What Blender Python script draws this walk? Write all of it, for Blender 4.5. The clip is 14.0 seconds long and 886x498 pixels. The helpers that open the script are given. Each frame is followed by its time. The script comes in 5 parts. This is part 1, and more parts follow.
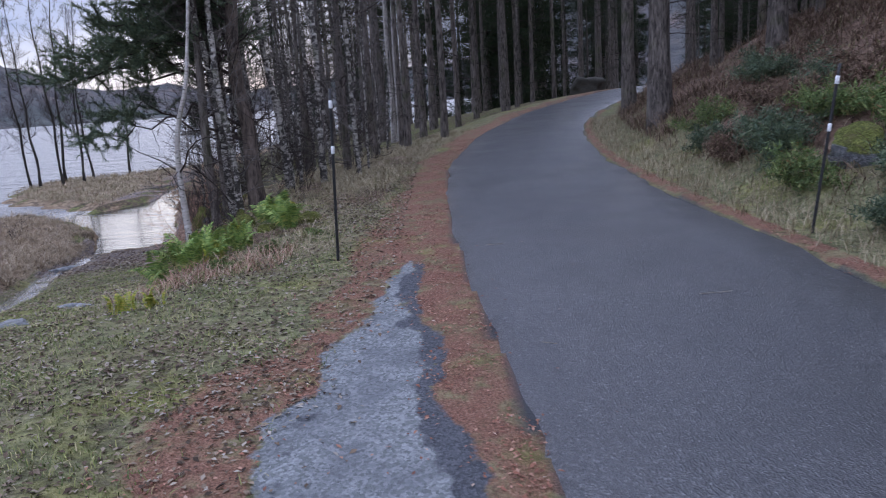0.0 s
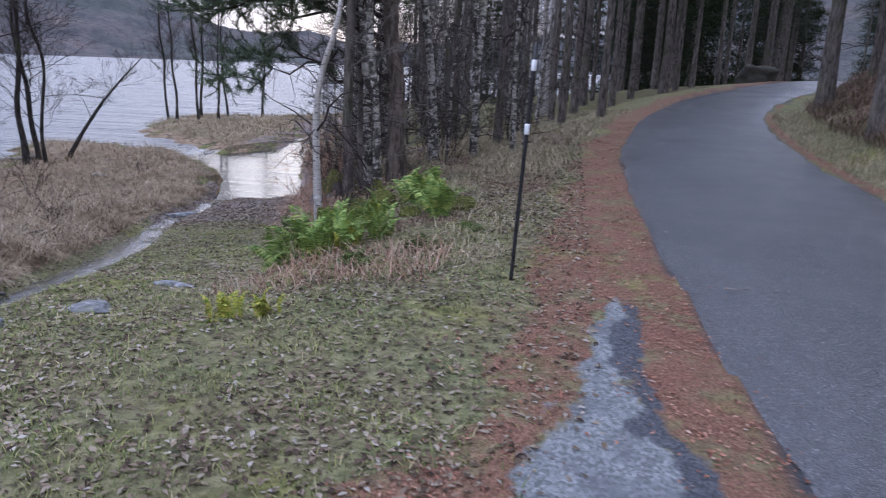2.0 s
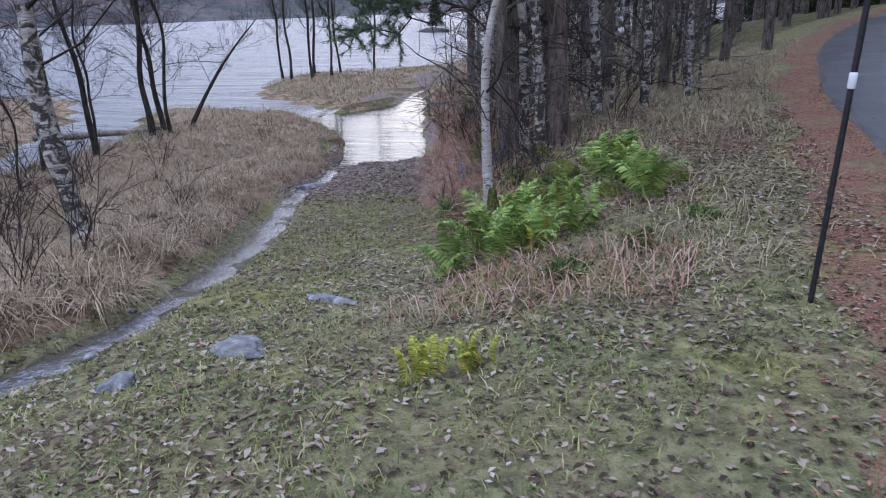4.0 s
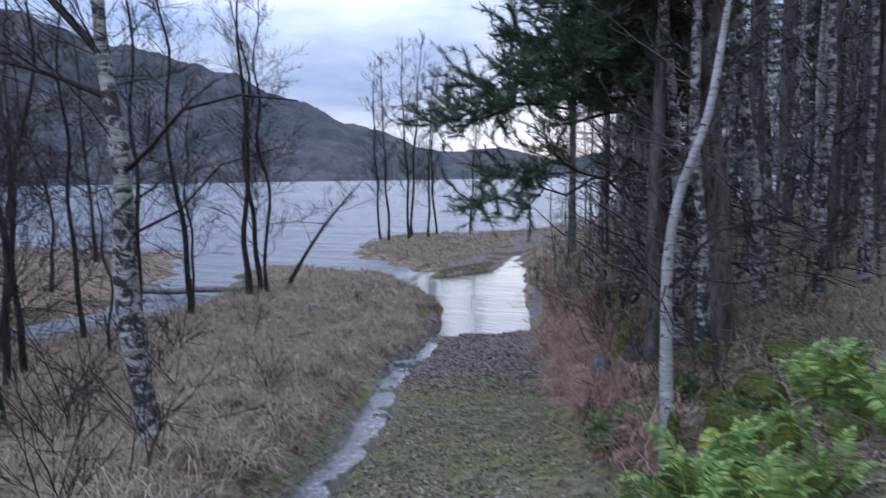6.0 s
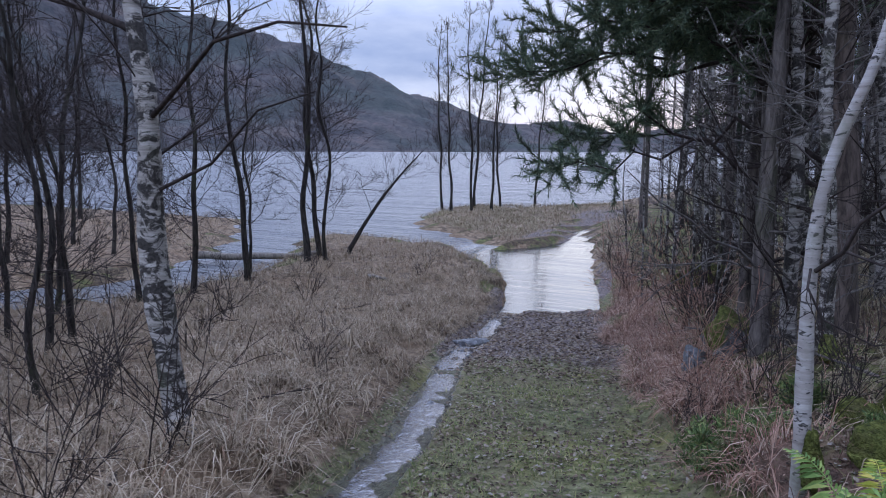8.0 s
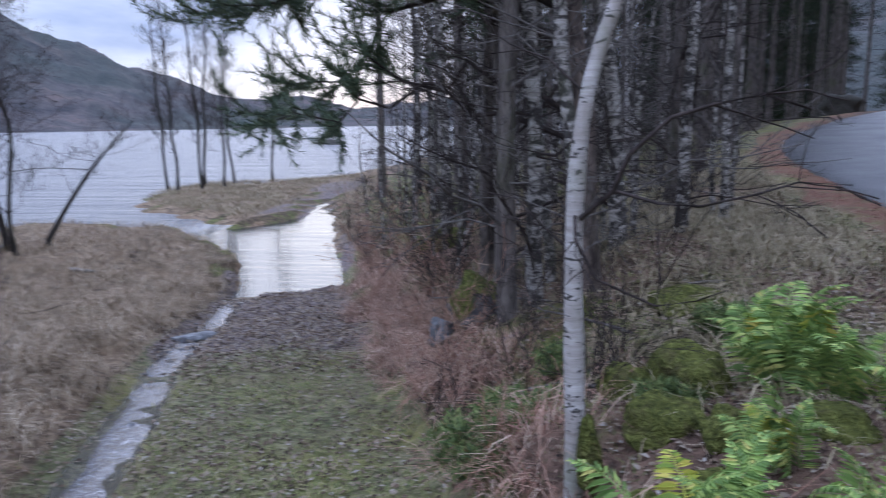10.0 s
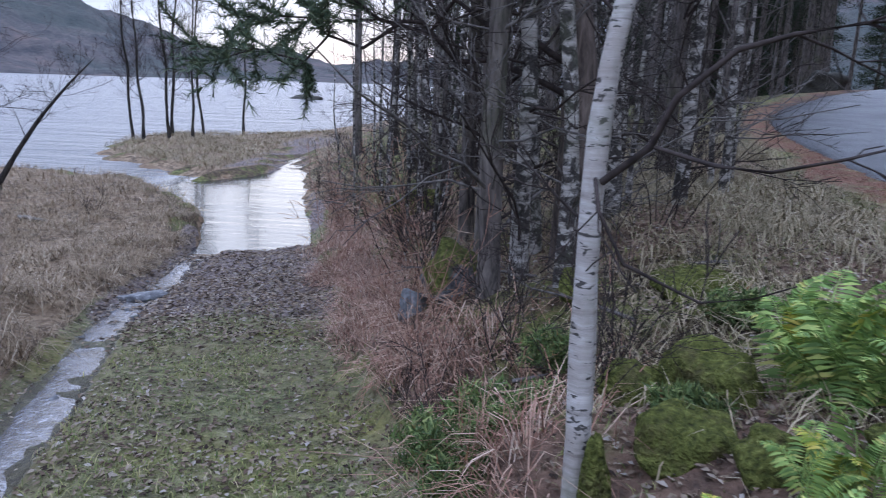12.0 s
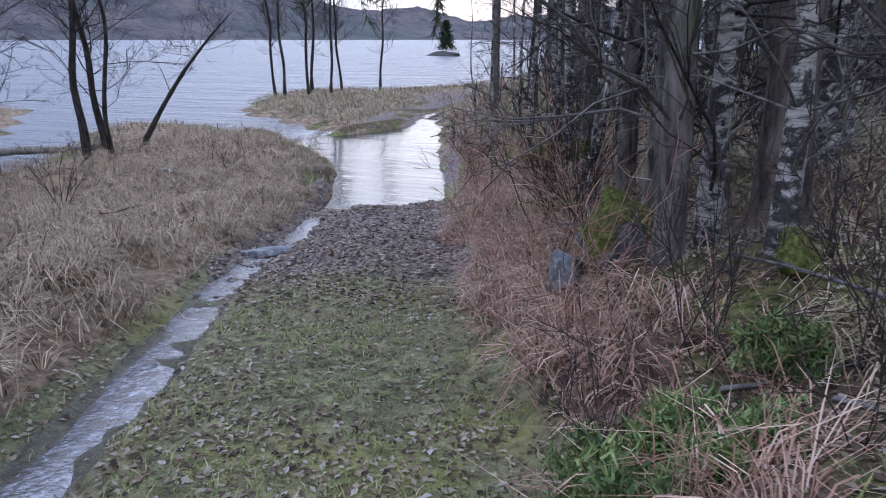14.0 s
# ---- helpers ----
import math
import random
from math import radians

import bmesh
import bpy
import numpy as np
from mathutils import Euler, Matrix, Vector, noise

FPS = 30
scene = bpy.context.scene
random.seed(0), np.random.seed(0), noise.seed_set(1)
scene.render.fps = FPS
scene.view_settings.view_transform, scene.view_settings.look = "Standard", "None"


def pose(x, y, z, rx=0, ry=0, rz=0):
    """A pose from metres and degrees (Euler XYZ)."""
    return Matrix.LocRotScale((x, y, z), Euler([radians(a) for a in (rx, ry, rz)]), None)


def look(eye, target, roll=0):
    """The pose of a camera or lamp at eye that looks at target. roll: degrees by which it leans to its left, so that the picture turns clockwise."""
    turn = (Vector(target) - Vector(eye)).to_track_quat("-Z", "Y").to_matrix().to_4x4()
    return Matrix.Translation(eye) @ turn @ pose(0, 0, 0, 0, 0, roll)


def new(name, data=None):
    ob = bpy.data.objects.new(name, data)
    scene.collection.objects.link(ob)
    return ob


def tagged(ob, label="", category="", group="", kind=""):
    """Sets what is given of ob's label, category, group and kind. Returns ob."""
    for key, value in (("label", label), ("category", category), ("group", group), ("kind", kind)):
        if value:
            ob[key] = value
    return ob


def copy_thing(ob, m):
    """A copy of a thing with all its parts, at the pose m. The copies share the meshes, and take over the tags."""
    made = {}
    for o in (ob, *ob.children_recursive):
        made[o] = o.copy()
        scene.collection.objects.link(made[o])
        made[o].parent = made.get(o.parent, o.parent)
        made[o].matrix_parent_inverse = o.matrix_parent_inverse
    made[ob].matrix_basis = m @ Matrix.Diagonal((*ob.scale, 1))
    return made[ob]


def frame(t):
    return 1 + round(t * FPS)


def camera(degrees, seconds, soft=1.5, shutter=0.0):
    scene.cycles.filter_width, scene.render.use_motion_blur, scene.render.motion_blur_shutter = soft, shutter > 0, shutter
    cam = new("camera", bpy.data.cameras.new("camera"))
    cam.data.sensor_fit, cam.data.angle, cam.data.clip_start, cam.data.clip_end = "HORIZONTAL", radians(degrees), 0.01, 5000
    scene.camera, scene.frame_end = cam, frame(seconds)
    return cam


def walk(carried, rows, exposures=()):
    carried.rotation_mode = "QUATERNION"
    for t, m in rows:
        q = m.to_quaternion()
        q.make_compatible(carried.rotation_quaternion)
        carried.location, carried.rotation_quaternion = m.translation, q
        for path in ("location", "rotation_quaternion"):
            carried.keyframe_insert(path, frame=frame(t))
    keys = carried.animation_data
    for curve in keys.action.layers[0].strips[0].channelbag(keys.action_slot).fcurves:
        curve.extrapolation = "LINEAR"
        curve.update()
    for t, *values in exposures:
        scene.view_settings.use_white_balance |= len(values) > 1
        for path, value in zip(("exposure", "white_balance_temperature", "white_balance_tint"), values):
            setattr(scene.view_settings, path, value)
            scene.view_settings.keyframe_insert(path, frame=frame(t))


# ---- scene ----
cam = camera(62.8, 14.0, soft=1.0, shutter=0.28)
PATH = [
    (0, (0.003, 0.204, 1.538), (-0.015, 2.161, 1.125), -3.7),
    (0.5, (-0.149, 0.665, 1.552), (-0.239, 2.613, 1.108), -3.2),
    (1, (-0.324, 1.133, 1.547), (-0.422, 3.078, 1.092), -2.7),
    (1.5, (-0.494, 1.621, 1.541), (-0.658, 3.557, 1.067), 0.9),
    (2, (-0.752, 2.055, 1.506), (-1.064, 3.969, 1.014), 2.1),
    (2.5, (-0.982, 2.527, 1.48), (-1.482, 4.396, 0.973), 0.3),
    (2.7, (-1.096, 2.67, 1.477), (-1.673, 4.51, 0.945), 0.4),
    (4.8, (-2.091, 3.699, 1.463), (-2.67, 5.502, 0.821), -2.5),
    (5, (-2.196, 3.818, 1.455), (-2.774, 5.628, 0.833), -1.9),
    (5.2, (-2.332, 3.941, 1.445), (-2.93, 5.755, 0.85), -1.4),
    (5.5, (-2.44, 4.134, 1.484), (-3.078, 5.957, 0.964), -0.1),
    (6, (-2.607, 4.425, 1.528), (-3.432, 6.236, 1.326), -0.8),
    (6.5, (-2.779, 4.63, 1.54), (-3.792, 6.35, 1.407), -0.2),
    (7, (-2.911, 4.734, 1.498), (-3.908, 6.461, 1.34), 1.6),
    (7.2, (-2.941, 4.763, 1.497), (-3.919, 6.495, 1.29), 1.5),
    (9.3, (-3.196, 5.905, 1.217), (-4.097, 7.666, 0.922), -3.4),
    (9.5, (-3.219, 5.938, 1.254), (-3.878, 7.798, 0.929), -2.6),
    (10, (-3.23, 6.222, 1.199), (-3.55, 8.166, 0.853), -0.9),
    (10.5, (-3.255, 6.389, 1.181), (-2.922, 8.3, 0.694), 3.5),
    (11, (-3.199, 6.548, 1.145), (-2.789, 8.437, 0.628), 1.7),
    (11.5, (-3.223, 6.705, 1.139), (-3.212, 8.65, 0.675), 0.4),
    (12, (-3.343, 6.85, 1.097), (-3.586, 8.784, 0.651), 1.9),
    (12.5, (-3.418, 7.113, 1.029), (-3.819, 9.006, 0.522), 1.6),
    (13, (-3.519, 7.34, 0.978), (-4.062, 9.188, 0.44), 0.5),
    (13.5, (-3.568, 7.553, 0.926), (-4.109, 9.395, 0.366), 1.1),
    (14, (-3.607, 7.781, 0.83), (-4.201, 9.607, 0.268), 0.1),
]
EXPOSURES = [(0.0, 0.1, 6750, 9.0), (2.5, 0.3, 6800, 9.0), (5.6, 0.3, 6250, 6.0), (6.4, -0.3, 6000, 7.0), (7.4, -0.15, 6150, 8.0), (9.3, 0.05, 6150, 7.0), (9.9, 0.2, 6250, 7.0), (10.5, 0.5, 6850, 9.0), (11.1, 0.82, 6900, 8.0), (12.2, 0.25, 6250, 6.0), (14.0, 0.3, 6350, 7.0)]
walk(cam, [(t, look(eye, target, roll)) for t, eye, target, roll in PATH], exposures=EXPOSURES)

# ---- light ----
SUN_AZ, SUN_EL = 12.0, 9.0          # degrees left of +y, degrees up
world = bpy.data.worlds.new("dusk_sky")
scene.world = world
world.use_nodes = True
wn, wl = world.node_tree.nodes, world.node_tree.links
wn.clear()
w_out, w_bg = wn.new("ShaderNodeOutputWorld"), wn.new("ShaderNodeBackground")
w_sky = wn.new("ShaderNodeTexSky")
w_sky.sky_type, w_sky.sun_disc = "NISHITA", False
w_sky.sun_elevation, w_sky.sun_rotation = radians(SUN_EL), radians(-SUN_AZ)
w_sky.air_density, w_sky.dust_density, w_sky.ozone_density = 1.0, 0.6, 2.5
w_co, w_map = wn.new("ShaderNodeTexCoord"), wn.new("ShaderNodeMapping")
w_map.inputs["Scale"].default_value = (1.6, 1.6, 5.5)
w_noise = wn.new("ShaderNodeTexNoise")
w_noise.inputs["Scale"].default_value, w_noise.inputs["Detail"].default_value = 1.7, 7
w_noise.inputs["Roughness"].default_value = 0.55
w_ramp = wn.new("ShaderNodeValToRGB")
w_ramp.color_ramp.elements[0].position, w_ramp.color_ramp.elements[1].position = 0.36, 0.62
w_ramp.color_ramp.elements[0].color, w_ramp.color_ramp.elements[1].color = (3.0, 4.0, 7.6, 1), (8.2, 8.8, 11.9, 1)
w_mix = wn.new("ShaderNodeMixRGB")
w_mix.inputs["Fac"].default_value = 0.86
wl.new(w_co.outputs["Generated"], w_map.inputs["Vector"])
wl.new(w_map.outputs["Vector"], w_noise.inputs["Vector"])
wl.new(w_noise.outputs["Fac"], w_ramp.inputs["Fac"])
wl.new(w_sky.outputs["Color"], w_mix.inputs["Color1"])
wl.new(w_ramp.outputs["Color"], w_mix.inputs["Color2"])
w_sep, w_up = wn.new("ShaderNodeSeparateXYZ"), wn.new("ShaderNodeMapRange")
w_up.inputs["From Min"].default_value, w_up.inputs["From Max"].default_value = 0.16, 0.62
w_up.inputs["To Min"].default_value, w_up.inputs["To Max"].default_value = 1.0, 3.5
w_zen = wn.new("ShaderNodeMixRGB")
w_zen.blend_type, w_zen.inputs["Fac"].default_value = "MULTIPLY", 1.0
wl.new(w_co.outputs["Generated"], w_sep.inputs["Vector"])
wl.new(w_sep.outputs["Z"], w_up.inputs["Value"])
wl.new(w_mix.outputs["Color"], w_zen.inputs["Color1"])
wl.new(w_up.outputs["Result"], w_zen.inputs["Color2"])
wl.new(w_zen.outputs["Color"], w_bg.inputs["Color"])
wl.new(w_bg.outputs["Background"], w_out.inputs["Surface"])
w_bg.inputs["Strength"].default_value = 0.1
sun = new("sun", bpy.data.lights.new("sun", "SUN"))
sun.data.energy, sun.data.angle, sun.data.color = 0.5, radians(60), (1.0, 0.9, 0.8)
_a, _e = radians(SUN_AZ), radians(SUN_EL)
sun.matrix_world = look((0, 0, 30), (30 * math.sin(_a), -30 * math.cos(_a), 30 - 30 * math.tan(_e)))


# ---- materials ----
def material(name, build, rough=0.8, spec=0.3, metal=0.0):
    """A node material; build(N) gets a small node builder and returns colour, bump height (or None) and bump depth."""
    m = bpy.data.materials.new(name)
    m.use_nodes = True
    nt = m.node_tree
    bsdf = nt.nodes["Principled BSDF"]
    bsdf.inputs["Roughness"].default_value = rough
    bsdf.inputs["Specular IOR Level"].default_value = spec
    bsdf.inputs["Metallic"].default_value = metal
    N = Nodes(nt, bsdf)
    colour, height, depth = build(N)
    N.link(colour, bsdf.inputs["Base Color"])
    if height is not None:
        bump = nt.nodes.new("ShaderNodeBump")
        bump.inputs["Distance"].default_value = depth
        bump.inputs["Strength"].default_value = 1.0
        nt.links.new(height, bump.inputs["Height"])
        nt.links.new(bump.outputs["Normal"], bsdf.inputs["Normal"])
    return m


class Nodes:
    def __init__(self, nt, bsdf):
        self.nt, self.bsdf = nt, bsdf
        self.co = nt.nodes.new("ShaderNodeTexCoord").outputs["Object"]
        self.geo = nt.nodes.new("ShaderNodeNewGeometry")
        self.pos = self.geo.outputs["Position"]

    def link(self, a, b):
        if isinstance(a, tuple):
            b.default_value = a if len(a) == 4 else (*a, 1)
        elif isinstance(a, (int, float)):
            b.default_value = a
        else:
            self.nt.links.new(a, b)

    def scaled(self, v, s):
        n = self.nt.nodes.new("ShaderNodeMapping")
        n.inputs["Scale"].default_value = s
        self.nt.links.new(v, n.inputs["Vector"])
        return n.outputs["Vector"]

    def noise(self, scale, detail=4, rough=0.55, v=None, distort=0.0):
        n = self.nt.nodes.new("ShaderNodeTexNoise")
        n.inputs["Scale"].default_value, n.inputs["Detail"].default_value = scale, detail
        n.inputs["Roughness"].default_value, n.inputs["Distortion"].default_value = rough, distort
        self.nt.links.new(v or self.pos, n.inputs["Vector"])
        return n.outputs["Fac"]

    def voronoi(self, scale, v=None, out="Distance", feature="F1"):
        n = self.nt.nodes.new("ShaderNodeTexVoronoi")
        n.feature = feature
        n.inputs["Scale"].default_value = scale
        self.nt.links.new(v or self.pos, n.inputs["Vector"])
        return n.outputs[out]

    def ramp(self, fac, *stops):
        n = self.nt.nodes.new("ShaderNodeValToRGB")
        e = n.color_ramp.elements
        while len(e) < len(stops):
            e.new(0.5)
        for el, (p, c) in zip(e, stops):
            el.position = p
            el.color = (c, c, c, 1) if isinstance(c, (int, float)) else (*c, 1)
        self.nt.links.new(fac, n.inputs["Fac"])
        return n.outputs["Color"]

    def mix(self, fac, a, b, mode="MIX"):
        n = self.nt.nodes.new("ShaderNodeMixRGB")
        n.blend_type = mode
        self.link(fac, n.inputs["Fac"])
        self.link(a, n.inputs["Color1"])
        self.link(b, n.inputs["Color2"])
        return n.outputs["Color"]

    def math(self, op, a, b=0.0):
        n = self.nt.nodes.new("ShaderNodeMath")
        n.operation = op
        self.link(a, n.inputs[0])
        self.link(b, n.inputs[1])
        return n.outputs[0]

    def mask(self, name):
        n = self.nt.nodes.new("ShaderNodeAttribute")
        n.attribute_name = name
        return n.outputs["Fac"]

    def random(self):
        return self.nt.nodes.new("ShaderNodeObjectInfo").outputs["Random"]

    def island(self):
        return self.geo.outputs["Random Per Island"]


def edge(N, mask, wobble_scale=5.0, amount=0.5):
    """A mask with an uneven border."""
    w = N.math("SUBTRACT", N.noise(wobble_scale, 5, 0.65), 0.5)
    v = N.math("ADD", mask, N.math("MULTIPLY", w, amount))
    return N.ramp(v, (0.42, 0.0), (0.58, 1.0))


def build_ground(N):
    fine, mid, big = N.noise(38, 5, 0.7), N.noise(9, 5, 0.6), N.noise(1.3, 4, 0.6)
    turf = N.ramp(mid, (0.32, (0.045, 0.05, 0.023)), (0.5, (0.13, 0.135, 0.06)), (0.68, (0.24, 0.235, 0.12)))
    turf = N.mix(N.ramp(big, (0.4, 0.0), (0.65, 0.55)), turf, (0.19, 0.145, 0.085))
    turf = N.mix(N.ramp(fine, (0.52, 0.0), (0.7, 0.6)), turf, (0.27, 0.22, 0.16))
    turf = N.mix(N.ramp(N.noise(22, 4, 0.7), (0.55, 0.0), (0.66, 0.8)), turf, (0.03, 0.025, 0.018))
    turf = N.mix(N.ramp(N.noise(0.9, 4, 0.6), (0.52, 0.0), (0.64, 0.6)), turf, N.ramp(mid, (0.35, (0.1, 0.1, 0.025)), (0.65, (0.26, 0.25, 0.07))))
    marsh = N.ramp(mid, (0.3, (0.05, 0.034, 0.022)), (0.5, (0.19, 0.135, 0.085)), (0.7, (0.33, 0.255, 0.17)))
    marsh = N.mix(N.ramp(N.noise(4.2, 4, 0.6), (0.5, 0.0), (0.62, 0.8)), marsh, (0.05, 0.036, 0.024))
    marsh = N.mix(N.ramp(big, (0.45, 0.0), (0.7, 0.6)), marsh, (0.16, 0.1, 0.055))
    floor_ = N.ramp(mid, (0.3, (0.03, 0.022, 0.014)), (0.55, (0.085, 0.06, 0.035)), (0.75, (0.15, 0.12, 0.06)))
    floor_ = N.mix(N.ramp(N.noise(2.1, 4, 0.6), (0.46, 0.0), (0.56, 0.8)), floor_, N.ramp(mid, (0.35, (0.04, 0.05, 0.014)), (0.65, (0.15, 0.165, 0.045))))
    litter = N.ramp(N.noise(70, 3, 0.7), (0.3, (0.06, 0.028, 0.02)), (0.5, (0.19, 0.088, 0.06)), (0.72, (0.31, 0.18, 0.13)))
    gravel = N.ramp(N.voronoi(60, out="Color"), (0.2, (0.13, 0.138, 0.138)), (0.5, (0.195, 0.207, 0.207)), (0.85, (0.28, 0.293, 0.293)))
    gravel = N.mix(N.ramp(N.noise(3.0, 4), (0.44, 0.0), (0.62, 0.6)), gravel, (0.11, 0.115, 0.125))
    mud = N.ramp(N.noise(16, 5, 0.7), (0.35, (0.045, 0.035, 0.03)), (0.5, (0.15, 0.12, 0.108)), (0.68, (0.27, 0.225, 0.21)))
    red = N.ramp(mid, (0.3, (0.06, 0.04, 0.03)), (0.55, (0.16, 0.1, 0.07)), (0.75, (0.27, 0.2, 0.14)))
    c = N.mix(edge(N, N.mask("marsh"), 3.0), turf, marsh)
    c = N.mix(edge(N, N.mask("forest"), 2.0), c, floor_)
    c = N.mix(edge(N, N.mask("bracken"), 3.0), c, red)
    c = N.mix(edge(N, N.mask("shore"), 4.0), c, mud)
    thin = N.ramp(N.noise(3.2, 5, 0.65), (0.3, 1.0), (0.5, 0.85), (0.62, 0.25))
    c = N.mix(N.math("MULTIPLY", edge(N, N.mask("litter"), 6.0, 0.9), thin), c, litter)
    gm = edge(N, N.mask("gravel"), 7.0, 1.1)
    c = N.mix(gm, c, gravel)
    c = N.mix(edge(N, N.mask("strip"), 6.0, 1.2), c, N.ramp(N.voronoi(80, out="Color"), (0.2, (0.05, 0.053, 0.06)), (0.9, (0.11, 0.115, 0.125))))
    c = N.mix(N.mask("road"), c, (0.05, 0.052, 0.056))
    wet = N.math("MAXIMUM", edge(N, N.mask("wet"), 6.0), 0.0)
    c = N.mix(N.math("MULTIPLY", wet, 0.6), c, (0.03, 0.03, 0.034))
    N.link(N.ramp(wet, (0.0, 0.9), (1.0, 0.22)), N.bsdf.inputs["Roughness"])
    h = N.math("ADD", N.math("MULTIPLY", fine, 0.5), N.math("MULTIPLY", mid, 0.8))
    return c, h, 0.05


def build_asphalt(N):
    grit = N.voronoi(95, out="Color")
    c = N.ramp(grit, (0.12, (0.013, 0.0135, 0.015)), (0.5, (0.032, 0.033, 0.036)), (0.8, (0.07, 0.071, 0.075)), (0.97, (0.19, 0.19, 0.195)))
    c = N.mix(N.ramp(N.noise(0.7, 4), (0.4, 0.0), (0.65, 0.5)), c, (0.03, 0.031, 0.035))
    c = N.mix(N.ramp(N.noise(30, 4, 0.7), (0.66, 0.0), (0.75, 0.55)), c, (0.16, 0.13, 0.11))
    N.link(N.ramp(N.noise(1.1, 5), (0.35, 0.3), (0.7, 0.46)), N.bsdf.inputs["Roughness"])
    return c, N.voronoi(95), 0.004


def build_water(N):
    v = N.scaled(N.pos, (0.55, 2.6, 1.0))
    calm = N.mask("calm")
    ripples = N.math("ADD", N.noise(2.2, 4, 0.6, v), N.math("MULTIPLY", N.noise(0.4, 3, 0.5, v), 1.5))
    ripples = N.math("ADD", ripples, N.math("MULTIPLY", N.noise(6.5, 3, 0.6, v), 0.5))
    ripples = N.math("ADD", ripples, N.math("MULTIPLY", N.noise(0.14, 4, 0.65, v), 11.0))
    N.link(N.ramp(calm, (0.0, 0.36), (0.9, 0.03)), N.bsdf.inputs["Roughness"])
    return (0.02, 0.026, 0.032), N.math("MULTIPLY", ripples, N.math("SUBTRACT", 1.0, calm)), 0.19


def build_stream_water(N):
    # the pale bluish stop paints the sky's reflection into the bed colour
    bed_sheen = N.ramp(N.noise(16, 5, 0.7), (0.35, (0.035, 0.032, 0.032)), (0.55, (0.1, 0.1, 0.11)), (0.7, (0.24, 0.25, 0.275)))
    bed_sheen = N.mix(N.ramp(N.noise(5, 5, 0.7), (0.52, 0.0), (0.62, 0.85)), bed_sheen, (0.05, 0.04, 0.032))
    return bed_sheen, N.math("ADD", N.noise(9, 4, 0.6), N.noise(30, 3)), 0.012


def build_birch(N):
    """Smooth chalky bark with fine rings, dark lens-shaped scars and a grey-green bloom."""
    rings = N.noise(1.0, 5, 0.7, N.scaled(N.pos, (4.0, 4.0, 46.0)), 0.4)
    c = N.ramp(rings, (0.3, (0.2, 0.18, 0.16)), (0.45, (0.37, 0.345, 0.32)), (0.7, (0.53, 0.505, 0.475)))
    c = N.mix(N.ramp(N.noise(6.0, 4, 0.6), (0.4, 0.0), (0.62, 0.6)), c, (0.24, 0.205, 0.175))
    scars = N.noise(1.0, 3, 0.5, N.scaled(N.pos, (19.0, 19.0, 52.0)), 0.6)
    c = N.mix(N.ramp(scars, (0.6, 0.0), (0.65, 0.9)), c, (0.022, 0.02, 0.018))
    c = N.mix(N.ramp(N.noise(3.1, 5, 0.7), (0.54, 0.0), (0.7, 0.6)), c, (0.13, 0.14, 0.085))
    return c, rings, 0.005


def build_grey_birch(N):
    """Old birch bark: pale papery bands broken by black corky plates."""
    rings = N.noise(1.0, 5, 0.7, N.scaled(N.pos, (3.5, 3.5, 34.0)), 0.5)
    c = N.ramp(rings, (0.32, (0.14, 0.125, 0.105)), (0.5, (0.34, 0.315, 0.28)), (0.72, (0.54, 0.515, 0.47)))
    plates = N.noise(1.0, 6, 0.72, N.scaled(N.pos, (7.0, 7.0, 10.0)), 1.0)
    c = N.mix(N.ramp(plates, (0.46, 0.0), (0.53, 0.97)), c, N.ramp(N.noise(60, 3), (0.35, (0.012, 0.011, 0.01)), (0.7, (0.06, 0.053, 0.046))))
    c = N.mix(N.ramp(N.noise(2.4, 4), (0.55, 0.0), (0.7, 0.5)), c, (0.06, 0.07, 0.03))
    return c, plates, 0.016


def bark(dark, light, moss=0.3):
    def build(N):
        v = N.scaled(N.pos, (18.0, 18.0, 4.0))
        plates = N.noise(1.0, 5, 0.65, v, 0.5)
        c = N.ramp(plates, (0.35, dark), (0.65, light))
        c = N.mix(N.ramp(N.noise(1.6, 4), (0.55, 0.0), (0.72, moss)), c, (0.075, 0.09, 0.035))
        return c, plates, 0.02
    return build


def leafy(*stops):
    def build(N):
        c = N.ramp(N.island(), *stops)
        patch = N.ramp(N.noise(1.7, 4, 0.6), (0.38, 0.0), (0.62, 0.6))
        return N.mix(patch, c, (0.5, 0.49, 0.47), "MULTIPLY"), None, 0
    return build


def build_hill(N):
    big, mid, fine = N.noise(0.006, 5), N.noise(0.03, 5, 0.7), N.noise(0.16, 3, 0.7)
    # distance haze is put into the colours: lifted, with a bluish tint
    c = N.ramp(mid, (0.35, (0.04, 0.041, 0.045)), (0.55, (0.088, 0.077, 0.076)), (0.7, (0.125, 0.096, 0.086)))
    c = N.mix(N.ramp(big, (0.45, 0.0), (0.6, 0.7)), c, (0.042, 0.055, 0.05))
    c = N.mix(N.ramp(fine, (0.4, 0.0), (0.7, 0.45)), c, (0.034, 0.037, 0.037))
    return c, fine, 2.5


def build_rock(N):
    c = N.ramp(N.noise(14, 6, 0.7), (0.35, (0.06, 0.062, 0.066)), (0.55, (0.15, 0.155, 0.16)), (0.72, (0.34, 0.345, 0.35)))
    c = N.mix(N.ramp(N.noise(5, 4), (0.55, 0.0), (0.68, 0.7)), c, (0.09, 0.1, 0.05))
    return c, N.noise(22, 5), 0.02


